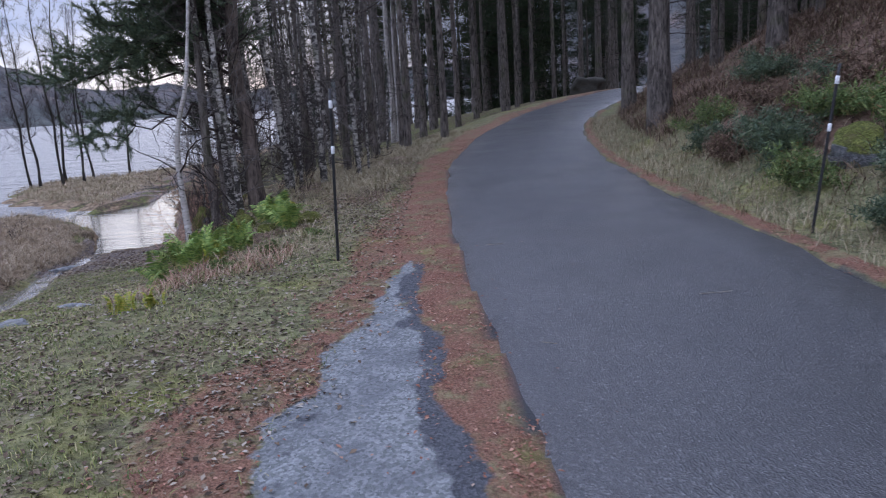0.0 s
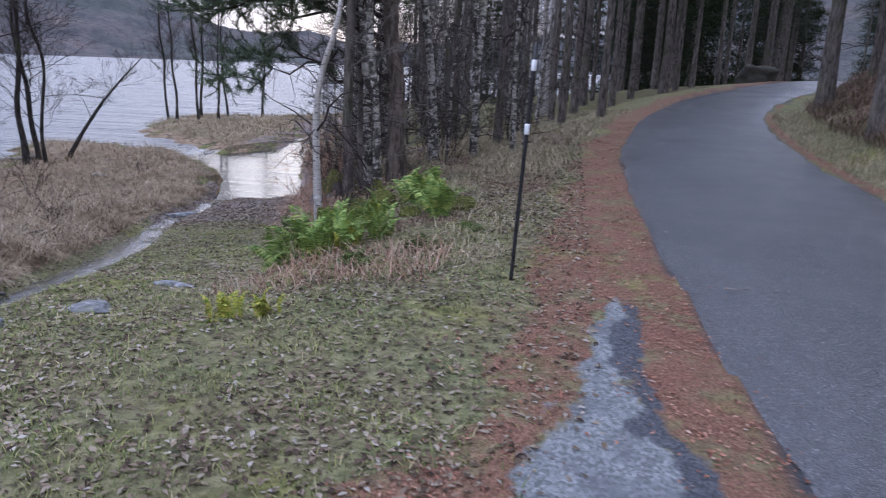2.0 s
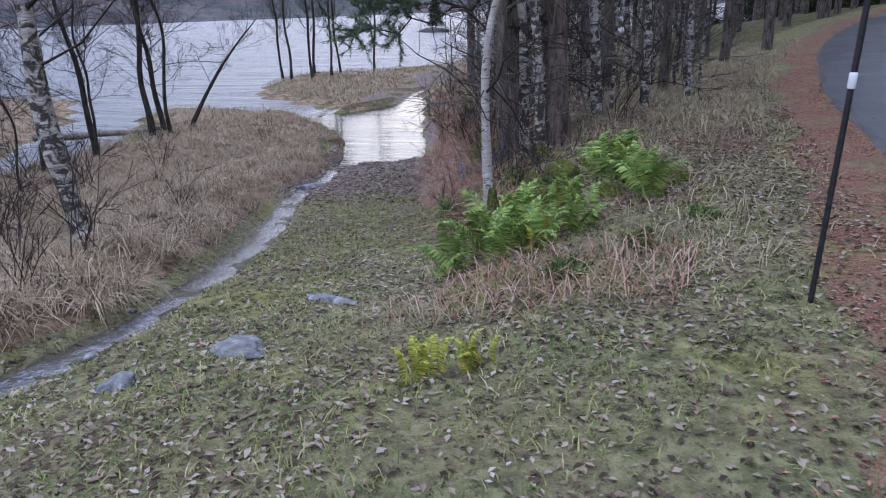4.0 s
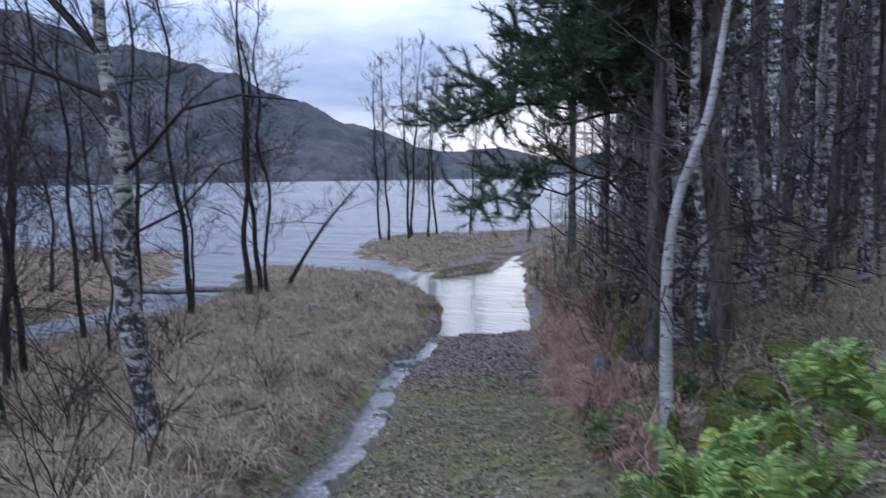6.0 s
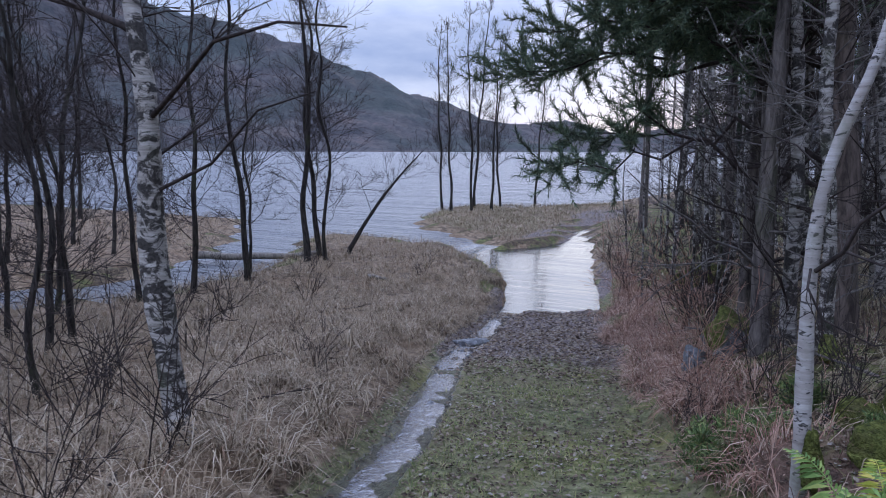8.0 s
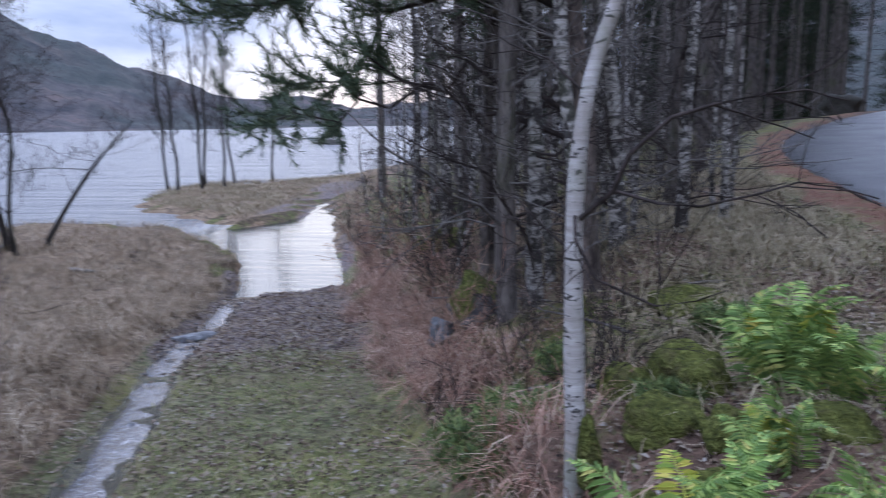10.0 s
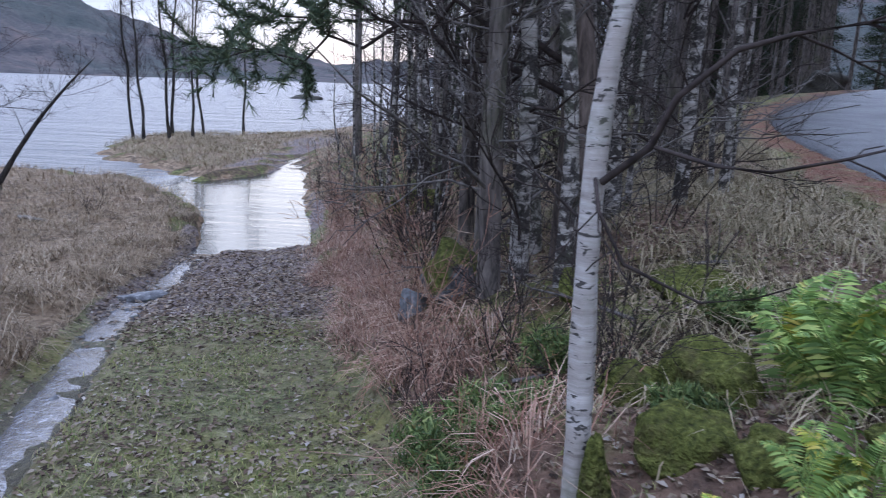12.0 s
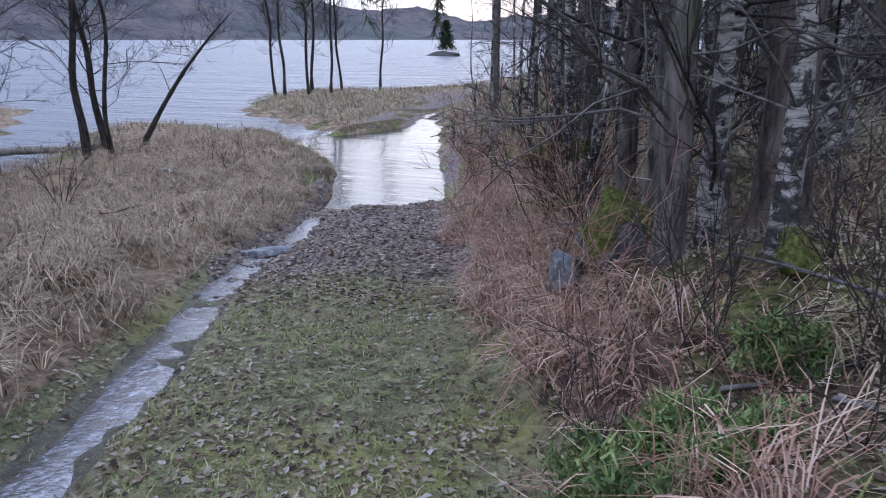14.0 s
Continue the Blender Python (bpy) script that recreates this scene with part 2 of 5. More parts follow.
def build_moss(N):
    c = N.ramp(N.noise(30, 5, 0.7), (0.3, (0.026, 0.031, 0.01)), (0.55, (0.12, 0.132, 0.034)), (0.75, (0.27, 0.275, 0.085)))
    c = N.mix(N.ramp(N.noise(7, 5, 0.65), (0.52, 0.0), (0.66, 0.6)), c, (0.085, 0.065, 0.036))
    return c, N.math("ADD", N.noise(60, 4), N.noise(18, 4)), 0.05


def plain(colour, lighter):
    def build(N):
        return N.ramp(N.noise(25, 4), (0.3, colour), (0.7, lighter)), N.noise(60, 3), 0.002
    return build


GROUND = material("mixed_ground", build_ground, 0.9, 0.2)
ASPHALT = material("damp_asphalt", build_asphalt, 0.4, 0.7)
WATER = material("lake_water", build_water, 0.06, 0.5)
WATER.node_tree.nodes["Principled BSDF"].inputs["IOR"].default_value = 2.0
BIRCH = material("white_birch_bark", build_birch, 0.75)
GREY_BIRCH = material("dark_birch_bark", build_grey_birch, 0.85)
PINE_BARK = material("pine_bark", bark((0.035, 0.028, 0.024), (0.17, 0.135, 0.112)), 0.9, 0.15)
SPRUCE_BARK = material("spruce_bark", bark((0.03, 0.026, 0.024), (0.18, 0.155, 0.135), 0.45), 0.9, 0.12)
TWIG = material("bare_twigs", plain((0.02, 0.016, 0.015), (0.058, 0.046, 0.041)), 0.9, 0.08)
PALE_TWIG = material("lichen_twigs", plain((0.06, 0.054, 0.05), (0.18, 0.165, 0.15)), 0.9, 0.1)
NEEDLE = material("pine_needles", leafy((0.0, (0.04, 0.07, 0.042)), (0.6, (0.09, 0.135, 0.078)), (1.0, (0.16, 0.19, 0.1))), 0.6)
SPRUCE = material("spruce_needles", leafy((0.0, (0.01, 0.017, 0.008)), (0.7, (0.026, 0.04, 0.017)), (1.0, (0.045, 0.055, 0.025))), 0.8, 0.12)
FERN = material("fern_fronds", leafy((0.0, (0.08, 0.14, 0.035)), (0.5, (0.18, 0.285, 0.07)), (0.88, (0.3, 0.38, 0.1)), (1.0, (0.42, 0.36, 0.11))), 0.6)
FERN_YELLOW = material("yellowing_fern_fronds", leafy((0.0, (0.12, 0.2, 0.03)), (0.5, (0.33, 0.36, 0.05)), (1.0, (0.5, 0.4, 0.09))), 0.6)
DRY = material("dry_marsh_grass", leafy((0.0, (0.09, 0.058, 0.033)), (0.4, (0.25, 0.18, 0.11)), (0.75, (0.38, 0.3, 0.2)), (0.93, (0.5, 0.42, 0.31)), (1.0, (0.17, 0.09, 0.05))), 0.8)
STRAW = material("bleached_verge_grass", leafy((0.0, (0.16, 0.13, 0.07)), (0.5, (0.33, 0.27, 0.17)), (0.85, (0.45, 0.38, 0.26)), (1.0, (0.13, 0.14, 0.05))), 0.8)
TURF = material("short_green_grass", leafy((0.0, (0.07, 0.1, 0.03)), (0.5, (0.165, 0.185, 0.058)), (0.85, (0.29, 0.28, 0.105)), (1.0, (0.4, 0.34, 0.2))), 0.8)
BRACKEN = material("dead_red_bracken", leafy((0.0, (0.14, 0.068, 0.045)), (0.45, (0.32, 0.175, 0.12)), (0.8, (0.46, 0.31, 0.225)), (1.0, (0.54, 0.42, 0.32))), 0.8)
DEAD_LEAF = material("fallen_leaves", leafy((0.0, (0.035, 0.025, 0.02)), (0.35, (0.12, 0.085, 0.06)), (0.65, (0.235, 0.18, 0.13)), (0.92, (0.31, 0.265, 0.21)), (1.0, (0.36, 0.33, 0.29))), 0.9, 0.1)
RED_LEAF = material("red_needle_litter", leafy((0.0, (0.1, 0.038, 0.026)), (0.5, (0.28, 0.115, 0.072)), (0.95, (0.4, 0.23, 0.16)), (1.0, (0.4, 0.32, 0.26))), 0.75)
DARK_ROCK = material("dark_lakeside_stone", plain((0.03, 0.03, 0.028), (0.09, 0.085, 0.07)), 0.95, 0.05)
HILL = material("hazy_wooded_hillside", build_hill, 0.95, 0.1)
ROCK = material("grey_stone", build_rock, 0.7)
MOSS = material("green_moss", build_moss, 0.95, 0.1)
BLACK = material("black_plastic", plain((0.012, 0.012, 0.013), (0.03, 0.03, 0.03)), 0.45)
WHITE = material("white_reflector", plain((0.6, 0.62, 0.63), (0.8, 0.8, 0.8)), 0.35)
WOOD = material("weathered_wood", bark((0.1, 0.085, 0.07), (0.26, 0.23, 0.19), 0.1), 0.85)
DARK_BARK = material("dark_wet_bark", bark((0.011, 0.01, 0.0095), (0.06, 0.053, 0.046), 0.35), 0.9, 0.1)
STREAM_WATER = material("stream_water", build_stream_water, 0.14, 0.7)
STREAM_WATER.node_tree.nodes["Principled BSDF"].inputs["IOR"].default_value = 1.6
SLOPE = material("dead_brown_bracken", leafy((0.0, (0.06, 0.035, 0.024)), (0.5, (0.16, 0.1, 0.07)), (0.9, (0.28, 0.2, 0.14)), (1.0, (0.14, 0.15, 0.05))), 0.85)
BILBERRY = material("bilberry_leaves", leafy((0.0, (0.05, 0.08, 0.026)), (0.6, (0.12, 0.18, 0.055)), (0.93, (0.23, 0.27, 0.09)), (1.0, (0.25, 0.12, 0.06))), 0.7)


def build_mossy_rock(N):
    """Grey stone with moss on the faces that look up."""
    moss, _, _ = build_moss(N)
    rock, _, _ = build_rock(N)
    sep = N.nt.nodes.new("ShaderNodeSeparateXYZ")
    N.nt.links.new(N.geo.outputs["Normal"], sep.inputs["Vector"])
    up = N.math("ADD", sep.outputs["Z"], N.math("MULTIPLY", N.math("SUBTRACT", N.noise(5, 4), 0.5), 1.1))
    return N.mix(N.ramp(up, (0.1, 0.0), (0.35, 1.0)), rock, moss), N.math("ADD", N.noise(60, 4), N.noise(18, 4)), 0.04


MOSSY_ROCK = material("mossy_grey_stone", build_mossy_rock, 0.9, 0.15)


# ---- geometry helpers ----
RINGS = {n: (np.cos(np.arange(n) * 2 * math.pi / n), np.sin(np.arange(n) * 2 * math.pi / n)) for n in range(3, 17)}


class Acc:
    """Collects vertices and faces for one mesh."""
    def __init__(self):
        self.v, self.f, self.n = [], [], 0

    def add(self, verts, faces):
        self.v.append(np.asarray(verts, float))
        self.f += [[i + self.n for i in f] for f in faces]
        self.n += len(verts)

    def tube(self, path, radii, sides=6, cap=True):
        path = np.asarray(path, float)
        k = len(path)
        tang = np.empty_like(path)
        tang[1:-1] = path[2:] - path[:-2]
        tang[0], tang[-1] = path[1] - path[0], path[-1] - path[-2]
        tang /= np.sqrt((tang * tang).sum(1))[:, None] + 1e-9
        ref = np.array([1.0, 0, 0]) if abs(tang[0][0]) < 0.8 else np.array([0, 1.0, 0])
        u = ref - tang * (tang @ ref)[:, None]
        u /= np.sqrt((u * u).sum(1))[:, None] + 1e-9
        w = np.stack([tang[:, 1] * u[:, 2] - tang[:, 2] * u[:, 1], tang[:, 2] * u[:, 0] - tang[:, 0] * u[:, 2], tang[:, 0] * u[:, 1] - tang[:, 1] * u[:, 0]], 1)
        cos, sin = RINGS[sides]
        r = np.asarray(radii, float)[:, None, None]
        verts = (path[:, None] + r * (cos[None, :, None] * u[:, None] + sin[None, :, None] * w[:, None])).reshape(-1, 3)
        faces = [[j * sides + i, j * sides + (i + 1) % sides, (j + 1) * sides + (i + 1) % sides, (j + 1) * sides + i]
                 for j in range(k - 1) for i in range(sides)]
        if cap:
            faces.append([(k - 1) * sides + i for i in range(sides)])
        self.add(verts, faces)

    def mesh(self, name, mat, smooth=True):
        me = bpy.data.meshes.new(name)
        v = np.concatenate(self.v) if self.v else np.zeros((0, 3))
        me.from_pydata(v.tolist(), [], self.f)
        me.materials.append(mat)
        if smooth:
            me.polygons.foreach_set("use_smooth", [True] * len(me.polygons))
        me.update()
        return me


def part(name, acc, mat, parent, label="", smooth=True):
    ob = new(name, acc.mesh(name, mat, smooth))
    ob.parent = parent
    return tagged(ob, label) if label else ob


def thing(name, place, label, category, group=""):
    ob = new(name)
    ob.empty_display_size = 0.1
    ob.location = place
    return tagged(ob, label, category, group)


def blades(bases, heights, widths, lean, bend, rng):
    """Bent grass blades, three vertices and a tip each: vertices and faces for from_pydata."""
    n = len(bases)
    a = rng.uniform(0, 2 * math.pi, n)
    d = np.stack([np.cos(a), np.sin(a), np.zeros(n)], 1)
    side = np.stack([-np.sin(a), np.cos(a), np.zeros(n)], 1)
    tilt = (rng.uniform(0.2, 1.0, n) * lean)[:, None]
    up = np.array([0, 0, 1.0])
    h, w = heights[:, None], widths[:, None]
    mid = bases + up * h * 0.55 + d * h * tilt * 0.45
    tip = bases + up * h * (1 - bend * rng.uniform(0, 1, n))[:, None] + d * h * tilt * 1.3
    v = np.stack([bases - side * w, bases + side * w, mid + side * w * 0.8, mid - side * w * 0.8, tip], 1).reshape(-1, 3)
    i = (np.arange(n) * 5)[:, None]
    quads = (i + np.array([[0, 1, 2, 3]])).tolist()
    tris = (i + np.array([[3, 2, 4]])).tolist()
    return v, quads + tris


def stuff(name, v, f, mat, label, category):
    me = bpy.data.meshes.new(name)
    me.from_pydata(v.tolist(), [], f)
    me.materials.append(mat)
    me.update()
    return tagged(new(name, me), label, category, kind="stuff")


_table = np.random.RandomState(7).rand(256, 256)


def vnoise(x, y, scale):
    """Smooth value noise, 0 to 1."""
    x, y = np.asarray(x, float) * scale + 1000, np.asarray(y, float) * scale + 1000
    xi, yi = np.floor(x).astype(int), np.floor(y).astype(int)
    fx, fy = x - xi, y - yi
    fx, fy = fx * fx * (3 - 2 * fx), fy * fy * (3 - 2 * fy)
    g = lambda i, j: _table[i % 256, j % 256]
    return (g(xi, yi) * (1 - fx) + g(xi + 1, yi) * fx) * (1 - fy) + (g(xi, yi + 1) * (1 - fx) + g(xi + 1, yi + 1) * fx) * fy


# ---- plan of the ground ----
LAKE = -1.81
ROAD = np.array([(3.2, -60), (2.6, -12), (2.2, -4), (1.95, 1), (1.75, 4), (1.45, 8), (1.42, 11), (1.55, 14.5), (2.55, 21.5), (4.1, 27.2), (7.5, 32.5), (12, 36), (20, 40), (60, 52)], float)
HALF = 1.45
for _ in range(3):      # rounded bends
    a, b = ROAD[:-1], ROAD[1:]
    ROAD = np.concatenate([ROAD[:1], np.stack([0.75 * a + 0.25 * b, 0.25 * a + 0.75 * b], 1).reshape(-1, 2), ROAD[-1:]])


def road_z(y):
    return np.interp(y, [-60, 0, 4, 7, 12, 18, 25, 30, 34, 45, 60], [-0.6, -0.12, -0.04, 0.1, 0.21, 0.32, 0.48, 0.9, 1.36, 1.7, 1.8])


STREAM = np.array([(-6.4, 1.0), (-5.6, 2.8), (-5.1, 4.4), (-4.95, 5.9), (-5.05, 7.0), (-5.45, 8.4), (-6.0, 9.9), (-6.65, 11.5), (-7.2, 12.8), (-7.8, 14.6), (-8.25, 16.1), (-8.8, 18.2)])
NEAR_SHORE = [(-60, 27), (-32, 28), (-27, 29.5), (-23, 25), (-20, 21), (-18.2, 17.2), (-19, 14.2), (-23, 11.5), (-30, 8), (-30, 6.8), (-22, 9.8),
              (-17.3, 12.8), (-15.8, 14.5), (-15.6, 17), (-16.6, 20.5), (-19.6, 24.6), (-18.9, 25.9), (-16.5, 25.9), (-14.2, 25.3), (-12, 23),
              (-10.4, 21.2), (-9.2, 18.6), (-8.9, 17.75), (-8.1, 18.2), (-7.2, 18.95), (-8.2, 22.0), (-9.2, 25), (-10.3, 28.4), (-11.6, 32.0), (-12.6, 35.2), (-13.1, 35.4), (-12.5, 32.2), (-11.6, 29.3)]
FAR_SHORE = [(-11.7, 27.6), (-12.6, 26.3), (-14.2, 27.4), (-15.8, 28.6), (-17.9, 30), (-19.3, 31.6), (-21.3, 36), (-20.8, 40), (-18, 41.5), (-16, 43),
             (-14.5, 55), (-15, 64), (-14, 68), (0, 75), (30, 100), (300, 420), (300, 2500), (-2500, 2500), (-2500, 10), (-150, 18)]
SHORE = np.array(NEAR_SHORE + FAR_SHORE, float)


def to_line(x, y, line):
    """Distance to a polyline, the side (left positive) and the nearest place."""
    best = np.full(x.shape, 1e9)
    side, nx, ny = np.zeros(x.shape), np.zeros(x.shape), np.zeros(x.shape)
    for (ax, ay), (bx, by) in zip(line[:-1], line[1:]):
        dx, dy = bx - ax, by - ay
        t = np.clip(((x - ax) * dx + (y - ay) * dy) / (dx * dx + dy * dy), 0, 1)
        px, py = ax + t * dx, ay + t * dy
        d = np.hypot(x - px, y - py)
        m = d < best
        best = np.where(m, d, best)
        side = np.where(m, np.sign(dx * (y - ay) - dy * (x - ax)), side)
        nx, ny = np.where(m, px, nx), np.where(m, py, ny)
    return best, side, nx, ny


def inside(x, y, poly):
    hit = np.zeros(x.shape, bool)
    for (ax, ay), (bx, by) in zip(poly, np.roll(poly, -1, 0)):
        cross = ((ay > y) != (by > y)) & (x < (bx - ax) * (y - ay) / (by - ay + 1e-12) + ax)
        hit ^= cross
    return hit


def smooth(v):
    v = np.clip(v, 0, 1)
    return v * v * (3 - 2 * v)


def toe_x(y):
    return np.interp(y, [2, 5, 7, 9, 9.84, 11.35, 14.17, 18, 26, 30, 45, 64, 80], [-1.8, -2.3, -3.0, -3.72, -3.9, -4.5, -5.5, -7.0, -9.2, -10.4, -13, -14, -14])


def survey(x, y):
    """Height of the ground, and masks of what covers it."""
    x, y = np.asarray(x, float), np.asarray(y, float)
    d, side, nx, ny = to_line(x, y, ROAD)
    zr = road_z(ny) + 0.02 * (nx > 1e9)
    left = side > 0
    d = d - HALF
    r = np.hypot(x, np.maximum(y, 0) - 2) + np.maximum(-y, 0) * 0.3
    base = np.interp(r, [3.5, 4.75, 5.8, 7.5, 9.5, 13, 16, 17.6, 18.6], [0, -0.03, -0.2, -0.47, -0.78, -1.2, -1.56, -1.75, -1.8])
    base = base + np.where(r > 12, 0.1 * (vnoise(x, y, 0.5) - 0.5) + 0.06 * (vnoise(x, y, 1.7) - 0.5), 0)
    xs = x + (d - 1.0) * 1.0                      # shoulder line
    xt = np.minimum(toe_x(y), xs - 0.5)
    f = np.clip((xs - x) / (xs - xt), 0, 1)
    power = np.interp(y, [5, 9, 13, 20], [2.2, 3.0, 2.4, 1.4])
    w = np.where(f >= 1, 1, f ** power)
    shoulder = zr - 0.03 * np.clip(d, 0, 3)
    z_left = shoulder * (1 - w) + base * w
    bank = np.interp(d, [0, 0.6, 1.0, 2.2, 4, 9, 30, 200, 1000], [0, 0.02, 0.15, 0.8, 1.6, 3.8, 11, 60, 200])
    bank = bank * np.interp(ny, [-10, 4, 8, 20, 24, 30], [0.7, 1.0, 1.0, 1.0, 0.95, 0.9])
    z_right = zr + bank + np.clip(d - 1, 0, 1) * (0.5 * (vnoise(x, y, 0.9) - 0.5) + 0.25 * (vnoise(x, y, 2.6) - 0.5))
    z = np.where(left, z_left, z_right)
    z = np.where(d < 0, zr - 0.03, z)
    rough = np.where(left, np.clip(w * 2, 0.15, 1), np.clip(d, 0, 1)) * (d > 0)
    z = z + rough * (0.05 * (vnoise(x, y, 2.3) - 0.5) + 0.03 * (vnoise(x, y, 6.0) - 0.5))
    forest = left * smooth((y - 16) / 6 - 0.0) * (f < 0.97) * smooth((d - 1.2) / 1.0)
    lumps = left * (f > 0.25) * (f < 0.97) * smooth((y - 7.5) / 2)
    z = z + lumps * 0.22 * (vnoise(x, y, 1.6) - 0.5)
    # track and stream
    ds, _, _, sy = to_line(x, y, STREAM)
    swell = 0.15 + 0.1 * vnoise(sy, sy * 0 + 3, 1.1) + np.clip((6.5 - sy) * 0.08, 0, 0.25)
    wet = left * smooth((swell + 0.1 - ds) / 0.2)
    z = z - left * smooth((swell + 0.15 - ds) / 0.3) * (0.1 - 0.07 * vnoise(x, y, 4.0) * vnoise(x, y, 9.0))
    marsh = left * smooth((ds - swell) / 0.3 * 1.0) * (to_line(x, y, STREAM)[1] > 0) * (r > 5)
    marsh = np.maximum(marsh, left * (y > 22) * (f >= 0.9))
    marsh = marsh * (x < -4.5)
    z = z + marsh * (r < 24) * (0.16 * vnoise(x, y, 1.3) + 0.17 * vnoise(x, y, 3.1) + 0.07 * (vnoise(x, y, 7.0) - 0.5)) * np.clip(ds / 0.8, 0.3, 1)
    # water
    dw = to_line(x, y, np.concatenate([SHORE, SHORE[:1]]))[0]
    dw = dw + 0.5 * (vnoise(x, y, 1.1) - 0.5) * np.clip(1 - dw / 3, 0, 1)
    wat = inside(x, y, SHORE)
    z = np.where(wat, LAKE - 0.03 - np.clip(dw * 0.25, 0, 6), np.maximum(z, LAKE + 0.02 + np.where((x > -9.4) & (y < 21), np.clip(dw * 0.16, 0, 0.16), np.clip(dw * 0.7, 0, 0.2))))
    track_end = left * (y > 11.5) * (y < 18.6) * smooth((toe_x(y) + 0.3 - x) / 0.4) * (1 - marsh)
    bar = smooth((np.abs(x + 12 + (y - 30) * 0.14) * -1 + 1.6) / 1.0) * (y > 27) * (y < 42) * 0.8
    shore = np.maximum(np.clip(1 - dw / 0.45, 0, 1) * ~wat, np.maximum(smooth((y - 12.2 + 1.5 * vnoise(x, y, 1.2)) / 3.5) * track_end, bar))
    gravel_l = np.interp(y, [-6, 0, 3.05, 4.04, 4.84, 5.7, 6.4, 6.7], [-2.4, -1.6, -1.03, -0.86, -0.77, -0.6, -0.47, -0.35])
    gravel_r = np.interp(y, [-6, 0, 2.95, 3.96, 4.75, 5.4, 6.4, 6.7], [0.6, 0.2, -0.03, -0.2, -0.17, -0.32, -0.3, -0.33])
    gravel_l = gravel_l + 0.22 * (vnoise(x, y, 1.9) - 0.5) + 0.12 * (vnoise(x, y, 5.0) - 0.5)
    gravel_r = gravel_r + 0.2 * (vnoise(x + 9, y, 1.6) - 0.5) + 0.1 * (vnoise(x, y + 7, 4.5) - 0.5)
    gravel = smooth(np.minimum(x - gravel_l, gravel_r - x) / 0.34 + 0.5) * (y < 6.8)
    strip = smooth(np.minimum(x - gravel_r + 0.15 - 0.16 * vnoise(x, y, 2.6), gravel_r + 0.08 - x) / 0.26 + 0.5) * (y < 6.6)
    strip = np.maximum(strip, smooth((gravel_l + 0.3 - x) / 0.2) * smooth((x - gravel_l) / 0.2) * smooth((4.2 - y) / 0.5) * 0.8)
    red_l = np.interp(y, [-4, 3.1, 4, 5, 6.4, 8, 10.2, 20], [-2.7, -1.6, -1.4, -1.15, -0.95, -0.85, -0.75, -0.7]) + (nx - HALF - np.interp(y, [0, 6, 12], [0.4, 0.0, -0.1])) * (y > 9)
    litter = left * smooth((x - red_l + 0.5 * (vnoise(x, y, 1.4) - 0.5)) / 0.7 + 0.5) * (1 - gravel) * np.interp(y, [4, 9, 14], [1, 0.92, 0.8])
    litter = np.maximum(litter, (~left) * smooth(1 - np.abs(d - 0.12) / 0.22) * 0.9)
    bracken = left * smooth((x - (toe_x(y) - 0.45 + 0.8 * vnoise(x, y, 0.9))) / 0.5) * smooth(((toe_x(y) + 0.75) - x) / 0.3) * smooth((y - 8) / 1.0)
    withered = left * smooth((y - 7.2) / 1.6) * smooth((24 - y) / 6) * smooth((x - toe_x(y) - 0.4) / 0.4) * smooth((d - 0.5) / 0.5)
    bracken = np.maximum(bracken, withered * (0.3 + 0.5 * vnoise(x, y, 0.9)))
    bracken = np.maximum(bracken, (~left) * smooth((d - 1.2) / 0.8))
    rim = np.clip(1.4 - dw / 0.5, 0, 1) * ~wat * ((x < -9.6) & (y > 12))      # bare rim at the water, in the dark floor colour
    shore = shore * (1 - rim)
    gullies = dict(marsh=marsh, forest=np.maximum(np.maximum(forest, lumps * 0.62), rim), shore=shore, gravel=gravel, strip=strip, litter=litter, wet=np.maximum(wet, shore * 0.3), bracken=bracken,
                   road=(d < -0.02) * 1.0)
    return z, gullies


def ground_z(x, y):
    return float(survey(np.array([x]), np.array([y]))[0][0])


def spaced(lo, hi, step, out_lo, out_hi, growth=1.16):
    mid = np.arange(lo, hi, step)
    up, g = [hi], step
    while up[-1] < out_hi:
        g *= growth
        up.append(up[-1] + g)
    down, g = [lo], step
    while down[-1] > out_lo:
        g *= growth
        down.append(down[-1] - g)
    return np.array(down[:0:-1] + mid.tolist() + up)


def sheet(name, gx, gy, zf, mat, masks=True):
    X, Y = np.meshgrid(gx, gy)
    shape = X.shape
    z, gullies = zf(X.ravel(), Y.ravel())
    v = np.stack([X.ravel(), Y.ravel(), z], 1)
    nx = shape[1]
    i = (np.arange(shape[0] - 1)[:, None] * nx + np.arange(nx - 1)[None]).ravel()
    f = np.stack([i, i + 1, i + nx + 1, i + nx], 1)
    me = bpy.data.meshes.new(name)
    me.from_pydata(v.tolist(), [], f.tolist())
    me.materials.append(mat)
    me.polygons.foreach_set("use_smooth", [True] * len(me.polygons))
    for key, values in gullies.items():
        at = me.attributes.new(key, "FLOAT", "POINT")
        at.data.foreach_set("value", np.asarray(values, np.float32))
    me.update()
    return new(name, me)


ground = sheet("ground", spaced(-10, 4.2, 0.09, -2500, 2500), spaced(1.5, 20, 0.09, -2500, 2500), survey, GROUND)
tagged(ground, "damp grassy lakeside ground with fallen leaves, mud and moss", "ground", kind="structure")


def water_level(x, y):
    z = np.full(x.shape, LAKE)
    calm = 0.97 * smooth((x + 16.5) / 3.5) * smooth((46 - y) / 5) + 0.0     # the sheltered pool lies still
    return z, dict(calm=calm)


